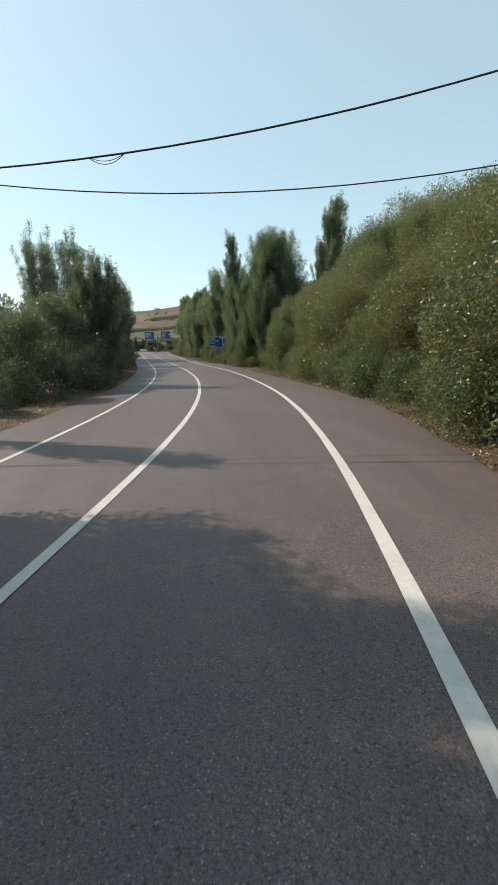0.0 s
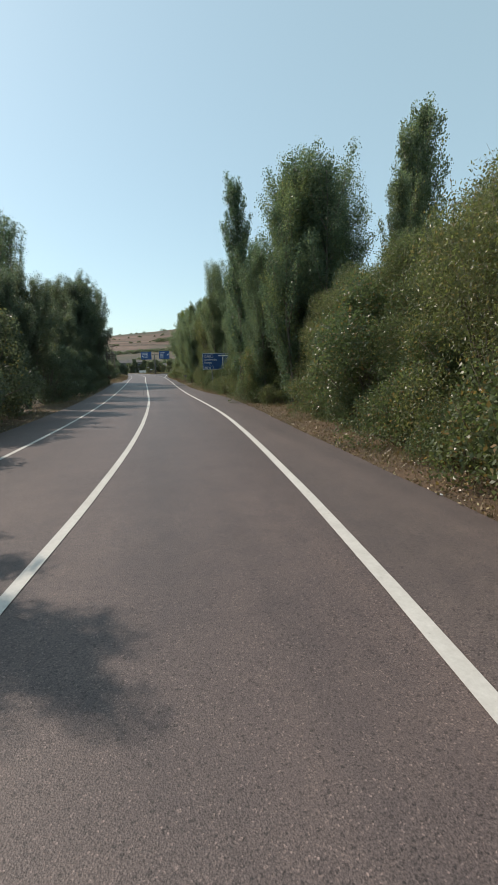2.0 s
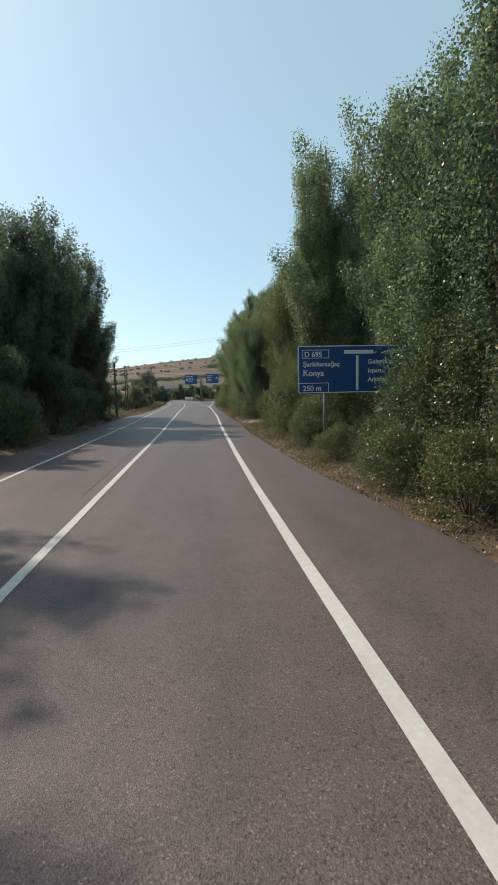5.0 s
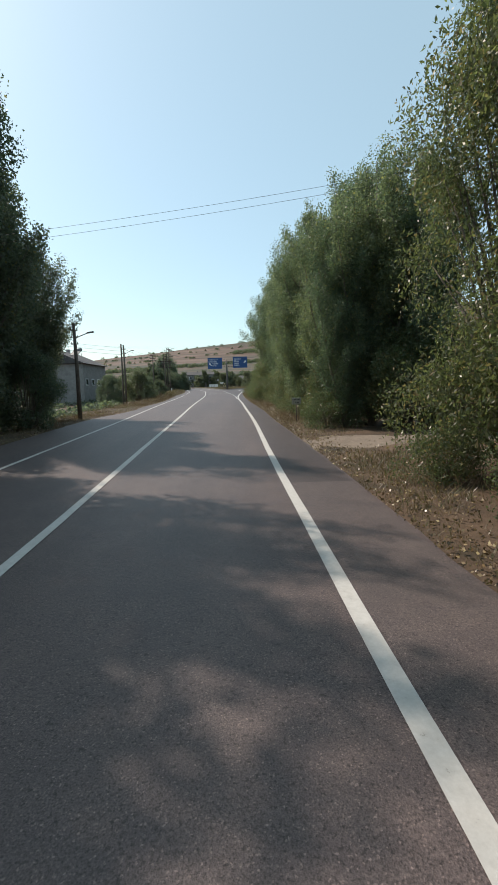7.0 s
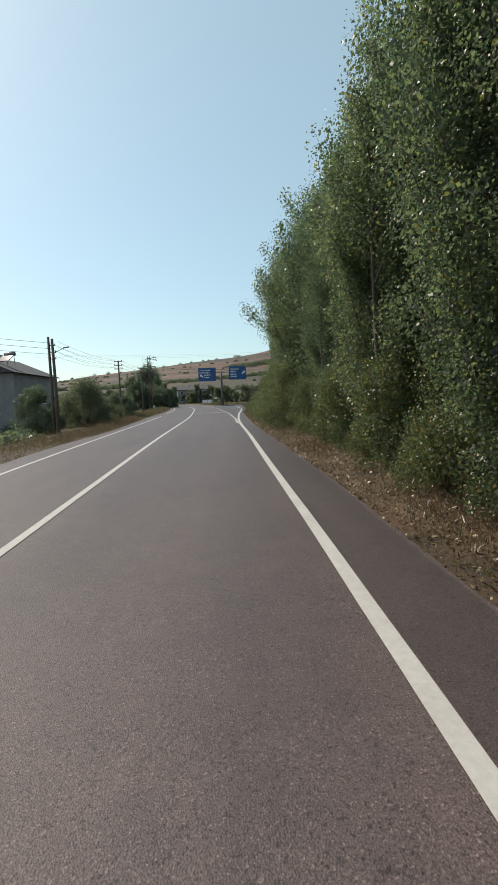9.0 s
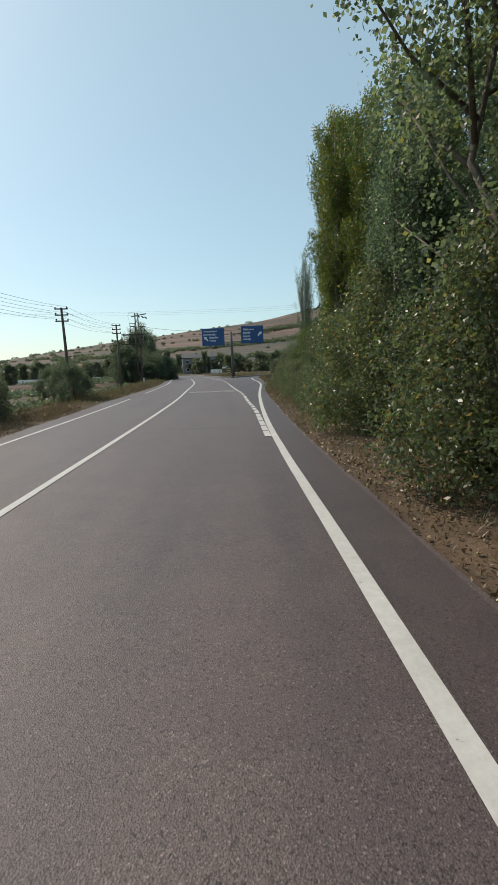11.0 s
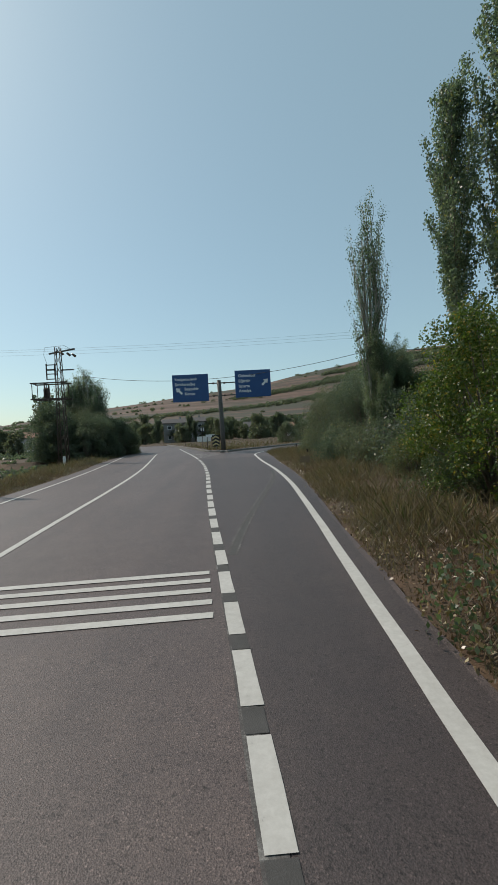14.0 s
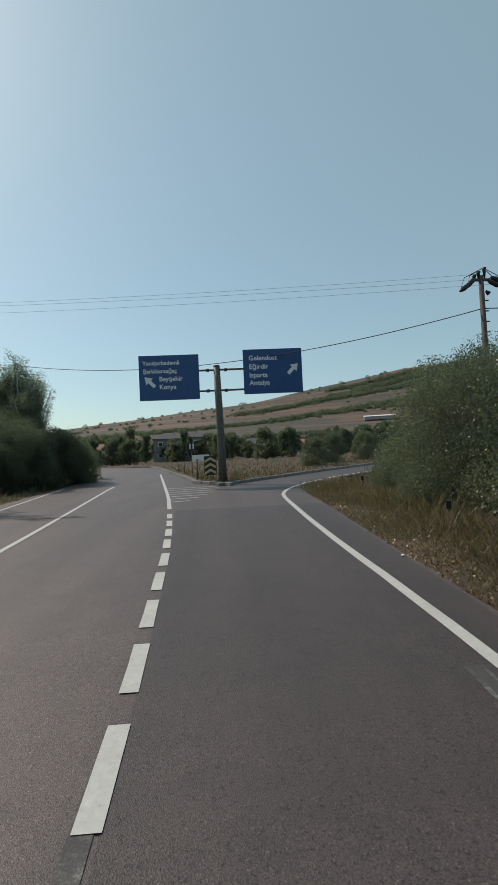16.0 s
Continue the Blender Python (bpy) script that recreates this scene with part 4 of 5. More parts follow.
# dry grass, weeds and fallen leaves along both verges: past counting
def verge_cover():
    g = np.random.default_rng(50)
    blades, flakes = [], []
    while len(blades) < 130000:
        y = g.uniform(-2, 181) if g.uniform() < 0.72 else g.uniform(136, 181)
        side = 1 if g.uniform() < 0.68 else -1
        off = abs(g.normal()) * (1.15 if y < 136 else 1.7) + 0.10
        x = edge_r(y) + off if side > 0 else edge_l(y) - off
        if 84.0 < y < 88.0 and side > 0:
            continue
        thick = noise.noise(Vector((x * 0.5, y * 0.35, 8)))
        if thick < -0.12 and g.uniform() < 0.8:
            continue
        tall = (0.05 + 0.26 * g.uniform() ** 3 + 0.20 * max(thick, 0)) * min(0.3 + off * 0.6, 1.3) * (1.5 if y > 140 else 0.8)
        blades.append((x, y, land(x, y), tall))
    b = np.array(blades)
    n = len(b)
    az, lean = g.uniform(0, 6.28, n), g.uniform(0.1, 1.1, n)
    wide = 0.0035 + 0.0055 * g.uniform(size=n)
    v = np.empty((n, 4, 3))
    root = b[:, :3] - (0, 0, 0.02)
    tip = root + np.c_[np.cos(az) * lean * b[:, 3], np.sin(az) * lean * b[:, 3], b[:, 3]]
    midp = (root + tip) / 2 - np.c_[np.cos(az), np.sin(az), 0 * az] * (0.06 * b[:, 3])[:, None]
    s = np.c_[-np.sin(az), np.cos(az), 0 * az] * wide[:, None]
    v[:, 0], v[:, 1], v[:, 2], v[:, 3] = root - s, root + s, midp + s * 0.8, tip
    me = bpy.data.meshes.new("dry_grass")
    me.from_pydata(v.reshape(-1, 3).tolist(), [], np.arange(4 * n).reshape(n, 4).tolist())
    me.materials.append(STRAW)
    tagged(new("dry_grass", me), "dry straw-brown grass and weeds along the verges", "grass", kind="stuff")
    pts = []
    while len(pts) < 42000:
        y = g.uniform(-2, 181)
        side = 1 if g.uniform() < 0.75 else -1
        off = g.normal() * 0.7 + 0.55
        if off < -0.05:
            continue
        x = edge_r(y) + off if side > 0 else edge_l(y) - off
        z = max(land(x, y), level(y) if off < 0 else -9)
        pts.append((x, y, z + 0.018 + 0.03 * g.uniform()))
    me = leaf_mesh("leaf_litter", pts, 0.06, 0.6, LITTER, 51)
    tagged(new("leaf_litter", me), "fallen brown leaves and twigs at the asphalt edge", "leaf litter", kind="stuff")


verge_cover()


def rusty_weeds():
    """Reddish-brown dry weeds in clumps on both banks."""
    g = np.random.default_rng(70)
    spots = []
    while len(spots) < 1000:
        y = g.uniform(92, 178)
        if g.uniform() < 0.72:
            x = edge_l(y) - 0.4 - abs(g.normal()) * 1.7
        else:
            x = edge_r(y) + 0.5 + abs(g.normal()) * 0.7
        if noise.noise(Vector((x * 0.35, y * 0.2, 21))) > -0.1:
            spots.append((x, y, land(x, y), 0.22 + 0.4 * g.uniform() ** 1.5))
    pts = []
    for x, y, z, s in spots:
        m = int(50 + 60 * s)
        v = g.normal(size=(m, 3)) * (0.34, 0.42, 0.0) * (0.5 + s)
        v[:, 2] = np.abs(g.normal(size=m)) * 0.42 * s
        pts.append(np.array([x, y, z]) + v)
    me = leaf_mesh("dry_weeds", np.concatenate(pts), 0.12, 0.12, RUSTY, 71, -1.6)
    tagged(new("dry_weeds", me), "reddish-brown dry weeds in clumps on the banks", "weeds", kind="stuff")


rusty_weeds()


def field_scrub():
    """Low weeds and scrub over the fields beside the road."""
    g = np.random.default_rng(80)
    pts = []
    n = 0
    while n < 900:
        if g.uniform() < 0.8:
            y = g.uniform(96, 260)
            x = (edge_l(y) if y < 182 else lerp(y, [(p[1], p[0]) for p in BEND_L])) - 5.5 - abs(g.normal()) * 16
        else:
            y = g.uniform(182, 262)
            x = lerp(y, [(p[1], p[0]) for p in BRANCH_R]) + 3.0 + abs(g.normal()) * 14
        if noise.noise(Vector((x * 0.12, y * 0.06, 31))) < -0.12:
            continue
        n += 1
        s = 0.3 + 0.9 * g.uniform() ** 2.2
        m = int(26 + 46 * s)
        v = g.normal(size=(m, 3))
        v *= (g.uniform(0.4, 1.0, m) / np.linalg.norm(v, axis=1))[:, None]
        v[:, 2] = np.abs(v[:, 2]) * 0.75
        pts.append(np.array([x, y, land(x, y)]) + v * s * (1.5, 1.3, 1.0))
    me = leaf_mesh("field_scrub", np.concatenate(pts), 0.36, 0.5, DARK_LEAF, 81)
    tagged(new("field_scrub", me), "low olive weeds and scrub over the roadside fields", "scrub", kind="stuff")


field_scrub()


# ---- lettering ----
def lettering(name, text, size, parent, place, material=None, align="LEFT", squeeze=1.0):
    """Flat letters facing -y, as a thin mesh under a sign."""
    cu = bpy.data.curves.new(name, "FONT")
    cu.body, cu.size, cu.align_x, cu.extrude, cu.offset = text, size, align, 0.002, size * 0.02
    tmp = new("tmp_text", cu)
    me = bpy.data.meshes.new_from_object(tmp.evaluated_get(bpy.context.evaluated_depsgraph_get()))
    bpy.data.objects.remove(tmp)
    bpy.data.curves.remove(cu)
    me.materials.clear()
    me.materials.append(material or SIGN_WHITE)
    ob = new(name, me)
    ob.parent = parent
    ob.matrix_basis = pose(*place, 90, 0, 0) @ Matrix.Diagonal((squeeze, 1, 1, 1))
    return ob


def slab(name, parent, place, size, material, label="", bevel=0.0, tilt=0.0):
    bm = bmesh.new()
    box(bm, (0, 0, 0), size, bevel)
    ob = part(name, bm, material, parent, label)
    ob.matrix_basis = pose(*place, 0, tilt, 0)
    return ob


def bar(name, parent, pts, radii, material, label="", sides=10):
    bm = bmesh.new()
    tube(bm, pts, radii, sides)
    return part(name, bm, material, parent, label)


def flat_shape(name, parent, outline, place, material, label="", thick=0.006):
    """A plate cut to an outline in x and z, facing -y."""
    bm = bmesh.new()
    a = [bm.verts.new((x, -thick / 2, z)) for x, z in outline]
    b = [bm.verts.new((x, thick / 2, z)) for x, z in outline]
    bm.faces.new(a)
    bm.faces.new(b[::-1])
    n = len(outline)
    for i in range(n):
        bm.faces.new((a[i], b[i], b[(i + 1) % n], a[(i + 1) % n]))
    bmesh.ops.recalc_face_normals(bm, faces=bm.faces)
    ob = part(name, bm, material, parent, label)
    ob.matrix_basis = pose(*place)
    return ob


def border(parent, w, h, z0, y, t=0.035):
    for k, (px, pz, sx, sz) in enumerate(((0, z0 + h - t, w - 2 * t, t), (0, z0 + t, w - 2 * t, t), (-w / 2 + t, z0 + h / 2, t, h - 2 * t), (w / 2 - t, z0 + h / 2, t, h - 2 * t))):
        slab("border_strip", parent, (px, y, pz), (sx, 0.004, sz), SIGN_WHITE)


# ---- blue sign with the T junction, half hidden by leaves ----
z0 = land(6.3, 66.2)
tsign = thing("junction_sign", (6.31, 66.2, z0), "blue junction sign with white lettering, partly behind leaves", "road sign", turn=-2)
pan = slab("panel", tsign, (0, 0, 2.95), (4.22, 0.05, 1.66), SIGN_BLUE, "blue reflective panel", 0.01)
for sx in (-1.15, 1.15):
    bar("post", tsign, [(sx, 0.09, -0.3), (sx, 0.09, 3.4)], 0.05, STEEL)
border(tsign, 4.22, 1.66, 2.12, -0.029, 0.03)
slab("stem", tsign, (0.00, -0.029, 2.82), (0.09, 0.004, 1.2), SIGN_WHITE, "white road symbol")
slab("crossbar", tsign, (0.05, -0.0295, 3.54), (1.05, 0.004, 0.13), SIGN_WHITE, "white road symbol")
lettering("route_letters", "D 695", 0.25, tsign, (-1.88, -0.029, 3.39))
for px, pz, sx, sz in ((-1.48, 3.62, 0.93, 0.02), (-1.48, 3.345, 0.93, 0.02), (-1.945, 3.48, 0.02, 0.275), (-1.015, 3.48, 0.02, 0.275)):
    slab("frame_strip", tsign, (px, -0.029, pz), (sx, 0.004, sz), SIGN_WHITE)
lettering("place_letters", "Şarkikaraağaç", 0.225, tsign, (-1.93, -0.029, 3.06))
lettering("place_letters", "Konya", 0.29, tsign, (-1.93, -0.029, 2.735))
lettering("distance_letters", "250 m", 0.26, tsign, (-1.94, -0.029, 2.215))
for px, pz, sx, sz in ((-1.55, 2.48, 1.06, 0.02), (-1.03, 2.31, 0.02, 0.32)):
    slab("frame_strip", tsign, (px, -0.029, pz), (sx, 0.004, sz), SIGN_WHITE)
slab("text_bar", tsign, (1.36, -0.029, 3.54), (0.6, 0.004, 0.12), SIGN_WHITE, "unreadable white route number")
lettering("place_letters", "Gelendost", 0.225, tsign, (0.38, -0.029, 3.13))
lettering("place_letters", "Isparta", 0.225, tsign, (0.38, -0.029, 2.82))
lettering("place_letters", "Antalya", 0.225, tsign, (0.38, -0.029, 2.51))

# ---- the signs over the island ----
zi = level(183.8) + 0.12
gantry = thing("direction_sign_mast", (0.98, 183.8, zi), "grey steel mast carrying two blue direction signs", "road sign")
bar("mast", gantry, [(0.06, 0, -0.2), (0.04, 0, 2.2), (0.0, 0, 4.8), (-0.05, 0, 7.2)], [0.25, 0.24, 0.22, 0.20], MAST_STEEL, "round tapered steel mast", 20)
slab("base_plate", gantry, (0.06, 0, 0.03), (0.8, 0.8, 0.05), STEEL, "", 0.01)
bar("mast_cap", gantry, [(-0.05, 0, 7.2), (-0.05, 0, 7.26)], [0.215, 0.18], RUST, "", 20)
for zr in (6.95, 5.67):
    bar("arm", gantry, [(-3.7, -0.02, zr), (4.2, -0.02, zr + 0.06)], 0.06, MAST_STEEL, "horizontal steel pipe")
    for sx in (-0.62, 0.5):
        bar("clamp", gantry, [(sx - 0.10, -0.02, zr + 0.02), (sx + 0.10, -0.02, zr + 0.02)], 0.10, RUST, "dark pipe clamp")
for sx, lines, arrow in ((-2.965, (("Yenişarbademli", -1.60, 0.36, 0.79), ("Şarkikaraağaç", -1.60, 0.36, 0.29), ("Beyşehir", -0.62, 0.40, -0.21), ("Konya", -0.62, 0.40, -0.70)), 1), (3.43, (("Gelendost", -1.48, 0.42, 0.70), ("Eğirdir", -1.48, 0.42, 0.16), ("Isparta", -1.48, 0.42, -0.36), ("Antalya", -1.48, 0.42, -0.84)), -1)):
    up = 0.0 if sx < 0 else 0.185
    holder = slab("sign_panel", gantry, (sx, -0.16, 6.575 + up), (3.66, 0.06, 2.77), SIGN_BLUE, "blue direction panel with white place names", 0.012)
    slab("panel_back", gantry, (sx, -0.115, 6.575 + up), (3.6, 0.03, 2.71), SIGN_BACK, "grey metal back of the panel")
    for word, tx, size, tz in lines:
        lettering("place_letters", word, size, holder, (tx, -0.033, tz))
    shape = [(-0.32, 0.32), (0.14, 0.24), (0.02, 0.12), (0.32, -0.18), (0.18, -0.32), (-0.12, -0.02), (-0.24, -0.14)]
    flat_shape("arrow", holder, [(1.085 * x * arrow, 1.085 * z) for x, z in shape], ((-1.15, -0.034, -0.28) if arrow > 0 else (1.22, -0.034, 0.08)), SIGN_WHITE, "white arrow")
chev = thing("chevron_board", (0.28, 184.1, level(184.1) + 0.1), "black and cream chevron board at the island nose", "road sign")
slab("board", chev, (0, 0, 1.085), (0.76, 0.03, 1.19), BLACK, "black board", 0.008)
bar("post", chev, [(0, 0.06, -0.2), (0, 0.06, 1.4)], 0.035, STEEL)
for k in range(3):
    zc = 0.63 + 0.36 * k
    for s in (-1, 1):
        flat_shape("stripe", chev, [(0.0, 0.10), (0.0, 0.26), (s * 0.35, 0.06), (s * 0.35, -0.10)], (0, -0.02, zc), CHEVRON, "cream stripe")
post = thing("marker_post", (-0.75, 187.6, level(187.6) + 0.1), "thin dark post with a small black sign", "post")
bar("rod", post, [(0, 0, -0.2), (0, 0, 1.7)], 0.035, RUST)
keep = thing("small_sign", (-1.6, 193.0, level(193) + 0.1), "small black sign with white marks on a post", "road sign")
bar("rod", keep, [(0, 0, -0.2), (0, 0, 2.3)], 0.03, RUST)
slab("plate", keep, (0, -0.04, 2.4), (0.62, 0.03, 0.62), BLACK)
for sx in (-0.1, 0.16):
    slab("text_bar", keep, (sx, -0.058, 2.42), (0.1, 0.004, 0.44), SIGN_WHITE, "unreadable white mark")

wp = thing("white_board", (-0.35, 186.0, level(186) + 0.1), "low white board on two stakes behind the kerb", "sign")
slab("board", wp, (0, 0, 1.62), (0.95, 0.03, 0.28), SIGN_WHITE, "", 0.006)
for sx in (-0.35, 0.35):
    bar("stake", wp, [(sx, 0.03, -0.2), (sx, 0.03, 1.6)], 0.025, RUST)
for fx, fy in ((-2.6, 196.5), (-3.6, 201.0), (1.8, 205.0), (4.5, 204.0), (-5.2, 208.0)):
    fp = thing("fence_post", (fx, fy, level(fy) + 0.1), "thin dark stake standing in the dry grass", "post", "stakes on the island")
    bar("stake", fp, [(0, 0, -0.2), (0.02, 0, 1.15)], 0.035, RUST, "", 6)


# ---- kerbed island ----
def along(pts, step):
    """Evenly spaced places with headings along a line of points."""
    spots, carry = [], 0.0
    for (ax, ay), (bx, by) in zip(pts, pts[1:]):
        d = math.hypot(bx - ax, by - ay)
        s = carry
        while s < d:
            spots.append((ax + (bx - ax) * s / d, ay + (by - ay) * s / d, math.degrees(math.atan2(by - ay, bx - ax))))
            s += step
        carry = s - d
    return spots


kerb = thing("island_kerb", (0, 0, 0), "worn pale concrete kerb round the traffic island", "kerb", kind="structure")
bm = bmesh.new()
box(bm, (0, 0, 0), (0.96, 0.26, 0.34), 0.03)
stone_mesh = bpy.data.meshes.new("kerb_stone")
bm.to_mesh(stone_mesh)
bm.free()
stone_mesh.materials.append(KERB)
gk = random.Random(3)
for line, side in ((BEND_R[:6], 1), (BRANCH_L[:6], -1)):
    for x, y, a in along(line, 1.0):
        ob = new("kerb_stone", stone_mesh)
        ob.parent = kerb
        ox, oy = -math.sin(math.radians(a)) * 0.16 * -side, math.cos(math.radians(a)) * 0.16 * -side
        ob.matrix_basis = pose(x + ox, y + oy, level(y) + 0.02 + gk.uniform(-0.012, 0.012), gk.uniform(-2, 2), gk.uniform(-1, 1), a + gk.uniform(-1.5, 1.5))
rows = []
for k in range(25):
    u = k / 24
    y = 183.3 + 46 * u ** 1.25
    xl_ = lerp(y, [(p[1], p[0]) for p in BEND_R]) + 0.28
    xr_ = lerp(y, [(p[1], p[0]) for p in BRANCH_L]) - 0.3
    n = 10
    rows.append([(xl_ + (xr_ - xl_) * i / n, y, level(y) + 0.12 + (0.07 * noise.noise(Vector((i * 1.3, y * 0.4, 2))) + 0.12) * (0 < i < n)) for i in range(n + 1)])
isl = ribbon("island", rows, GROUND, "traffic island of dry brown grass behind the kerb", "traffic island")


def island_grass():
    g = np.random.default_rng(60)
    pts = []
    while len(pts) < 9000:
        y = g.uniform(184, 240)
        a, b = lerp(y, [(p[1], p[0]) for p in BEND_R]) + 0.4, lerp(y, [(p[1], p[0]) for p in BRANCH_L]) - 0.4
        pts.append((g.uniform(a, b), y, level(y) + (0.2 if y < 227 else -0.1)))
    for _ in range(7000):
        y = g.uniform(176, 235)
        x = lerp(y, [(p[1], p[0]) for p in BRANCH_R]) + 0.5 + abs(g.normal()) * 3.0
        if g.uniform() < 0.4:
            x = lerp(y, [(p[1], p[0]) for p in BEND_L]) - 0.4 - abs(g.normal()) * 3 if y > 182 else edge_l(y) - 0.3 - abs(g.normal()) * 3
        pts.append((x, y, land(x, y)))
    b = np.array(pts)
    n = len(b)
    az, lean, tall = g.uniform(0, 6.28, n), g.uniform(0.05, 0.5, n), 0.10 + 0.28 * g.uniform(size=n) ** 1.8
    tip = b + np.c_[np.cos(az) * lean * tall, np.sin(az) * lean * tall, tall]
    s = np.c_[-np.sin(az), np.cos(az), 0 * az] * 0.03
    v = np.stack([b - s, b + s, (b + tip) / 2 + s * 0.9, tip], 1)
    me = bpy.data.meshes.new("island_grass")
    me.from_pydata(v.reshape(-1, 3).tolist(), [], np.arange(4 * n).reshape(n, 4).tolist())
    me.materials.append(FIELD_GRASS)
    tagged(new("island_grass", me), "dry brown grass round the junction", "grass", kind="stuff")


island_grass()


# ---- poles and wires ----
def wire(name, a, b, sag, radius, label, n=44):
    pts = []
    for k in range(n + 1):
        u = k / n
        pts.append((a[0] + (b[0] - a[0]) * u, a[1] + (b[1] - a[1]) * u, a[2] + (b[2] - a[2]) * u - 4 * sag * u * (1 - u)))
    bm = bmesh.new()
    tube(bm, pts, radius, 5)
    me = bpy.data.meshes.new(name)
    bm.to_mesh(me)
    bm.free()
    me.materials.append(CABLE)
    return tagged(new(name, me), label, "cable")


def lamp_pole(x, y, h, label, twin=False):
    z = land(x, y)
    root = thing("utility_pole", (x, y, z), label, "utility pole")
    bar("pole", root, [(0, 0, -0.4), (0.03, 0, h * 0.5), (0.0, 0, h)], [0.13, 0.11, 0.085], WOOD_POLE)
    if twin:
        bar("pole", root, [(-0.34, 0.1, -0.4), (-0.30, 0.1, h * 0.5), (-0.30, 0.1, h + 0.15)], [0.12, 0.1, 0.08], WOOD_POLE)
    bar("lamp_arm", root, [(0, 0, h * 0.84), (0.35, -0.05, h * 0.87), (0.85, -0.1, h * 0.90)], 0.025, STEEL, "thin bent lamp arm")
    head = slab("lamp_head", root, (1.0, -0.12, h * 0.905), (0.42, 0.16, 0.09), STEEL, "grey street lamp head", 0.03, -8)
    for k in range(3):
        slab("bracket", root, (0.0, 0, h * (0.93 - 0.07 * k)), (0.42, 0.06, 0.05), RUST)
        for sx in (-0.18, 0.18):
            bar("insulator", root, [(sx, 0, h * (0.93 - 0.07 * k) + 0.02), (sx, 0, h * (0.93 - 0.07 * k) + 0.13)], [0.035, 0.02], PORCELAIN, "brown insulator", 8)
    return root


lamp_pole(-8.1, 98.5, 6.5 - land(-8.1, 98.5), "weathered wooden pole with a street lamp beside the trees")
lamp_pole(-11.0, 123.7, 7.7 - land(-11.0, 123.7), "pair of weathered wooden poles with a street lamp", True)


def arm_pole(x, y, h, turn, label):
    root = thing("power_pole", (x, y, land(x, y)), label, "utility pole", "roadside power poles", turn=turn)
    bar("pole", root, [(0, 0, -0.5), (0.02, 0, h * 0.5), (0, 0, h)], [0.125, 0.105, 0.08], WOOD_POLE)
    for k in range(3):
        za = h - 0.1 - 0.42 * k
        slab("crossarm", root, (0, -0.09, za), (0.92, 0.07, 0.08), RUST)
        for sx in (-0.4, 0.4):
            bar("insulator", root, [(sx, -0.09, za + 0.03), (sx, -0.09, za + 0.12), (sx, -0.09, za + 0.17)], [0.03, 0.05, 0.03], PORCELAIN, "brown insulator", 8)
    return root


arm_pole(-10.9, 143.2, 8.0 - land(-10.9, 143.2), 6, "wooden power pole with three crossarms beside shrubs")
arm_pole(-11.2, 159.0, 8.5 - land(-11.2, 159.0), 6, "wooden power pole with three crossarms beside the field")
for k in range(3):
    for sx in (-0.4, 0.4):
        wire("power_line", (-11.0 + sx, 123.7, 7.5 - 0.4 * k), (-10.9 + sx, 143.1, 8.05 - 0.42 * k), 0.35, 0.008, "thin wire slung between the roadside poles")
        wire("power_line", (-10.9 + sx, 143.1, 8.05 - 0.42 * k), (-11.2 + sx, 158.9, 8.55 - 0.42 * k), 0.3, 0.008, "thin wire slung between the roadside poles")

# transformer tower of steel lattice
zt = land(-13.1, 178.4)
tower = thing("transformer_tower", (-13.1, 178.4, zt), "dark lattice power tower with a transformer platform", "transformer tower")
H = 12.3 - zt
legs = [(-0.36, -0.36), (0.36, -0.36), (0.36, 0.36), (-0.36, 0.36)]
for lx, ly in legs:
    bar("leg", tower, [(lx, ly, -0.3), (lx * 0.55, ly * 0.55, H)], [0.055, 0.04], RUST, "", 5)
for k in range(12):
    za, zb = 0.2 + k * H / 12.2, 0.2 + (k + 1) * H / 12.2
    for j in range(4):
        a, b = legs[j], legs[(j + 1) % 4]
        fa, fb = 1 - 0.45 * za / H, 1 - 0.45 * zb / H
        p, q = ((a[0] * fa, a[1] * fa, za), (b[0] * fb, b[1] * fb, zb))
        bar("brace", tower, [p, q], 0.022, RUST, "", 4)
for zr, w in ((H - 4.55, 2.6), (H - 3.15, 2.6)):
    for sy in (-0.55, 0.55):
        slab("platform_beam", tower, (-0.75, sy, zr), (w + 0.6, 0.09, 0.11), RUST)
    for sx in (-2.2, -1.2, 0.3):
        slab("platform_tie", tower, (sx, 0, zr), (0.08, 1.1, 0.08), RUST)
for sx in (-2.2, -1.15, 0.55):
    for sy in (-0.55, 0.55):
        bar("upright", tower, [(sx, sy, H - 4.55), (sx, sy, H - 3.15)], 0.035, RUST, "", 5)
bm = bmesh.new()
box(bm, (0, 0, 0), (0.42, 0.42, 0.9), 0.05)
for k in range(4):
    box(bm, (-0.15 + 0.1 * k, -0.27, 0), (0.03, 0.12, 0.66))
tr = part("transformer", bm, RUST, tower, "dark oil transformer tank")
tr.matrix_basis = pose(-1.15, 0, H - 4.0)
for k in range(3):
    bar("bushing", tower, [(-1.3 + 0.15 * k, 0, H - 3.6), (-1.3 + 0.15 * k, 0, H - 3.25)], [0.06, 0.03], PORCELAIN, "brown insulator", 8)
slab("top_beam", tower, (0.35, 0, H - 0.35), (2.3, 0.12, 0.12), RUST, "", 0.0, -9)
slab("switch_frame", tower, (-0.62, -0.2, H - 2.0), (0.75, 0.1, 0.08), RUST)
for zr in (H - 1.55, H - 1.95, H - 2.35, H - 2.8):
    slab("switch_frame", tower, (-0.62, -0.25, zr), (0.75, 0.1, 0.07), RUST)
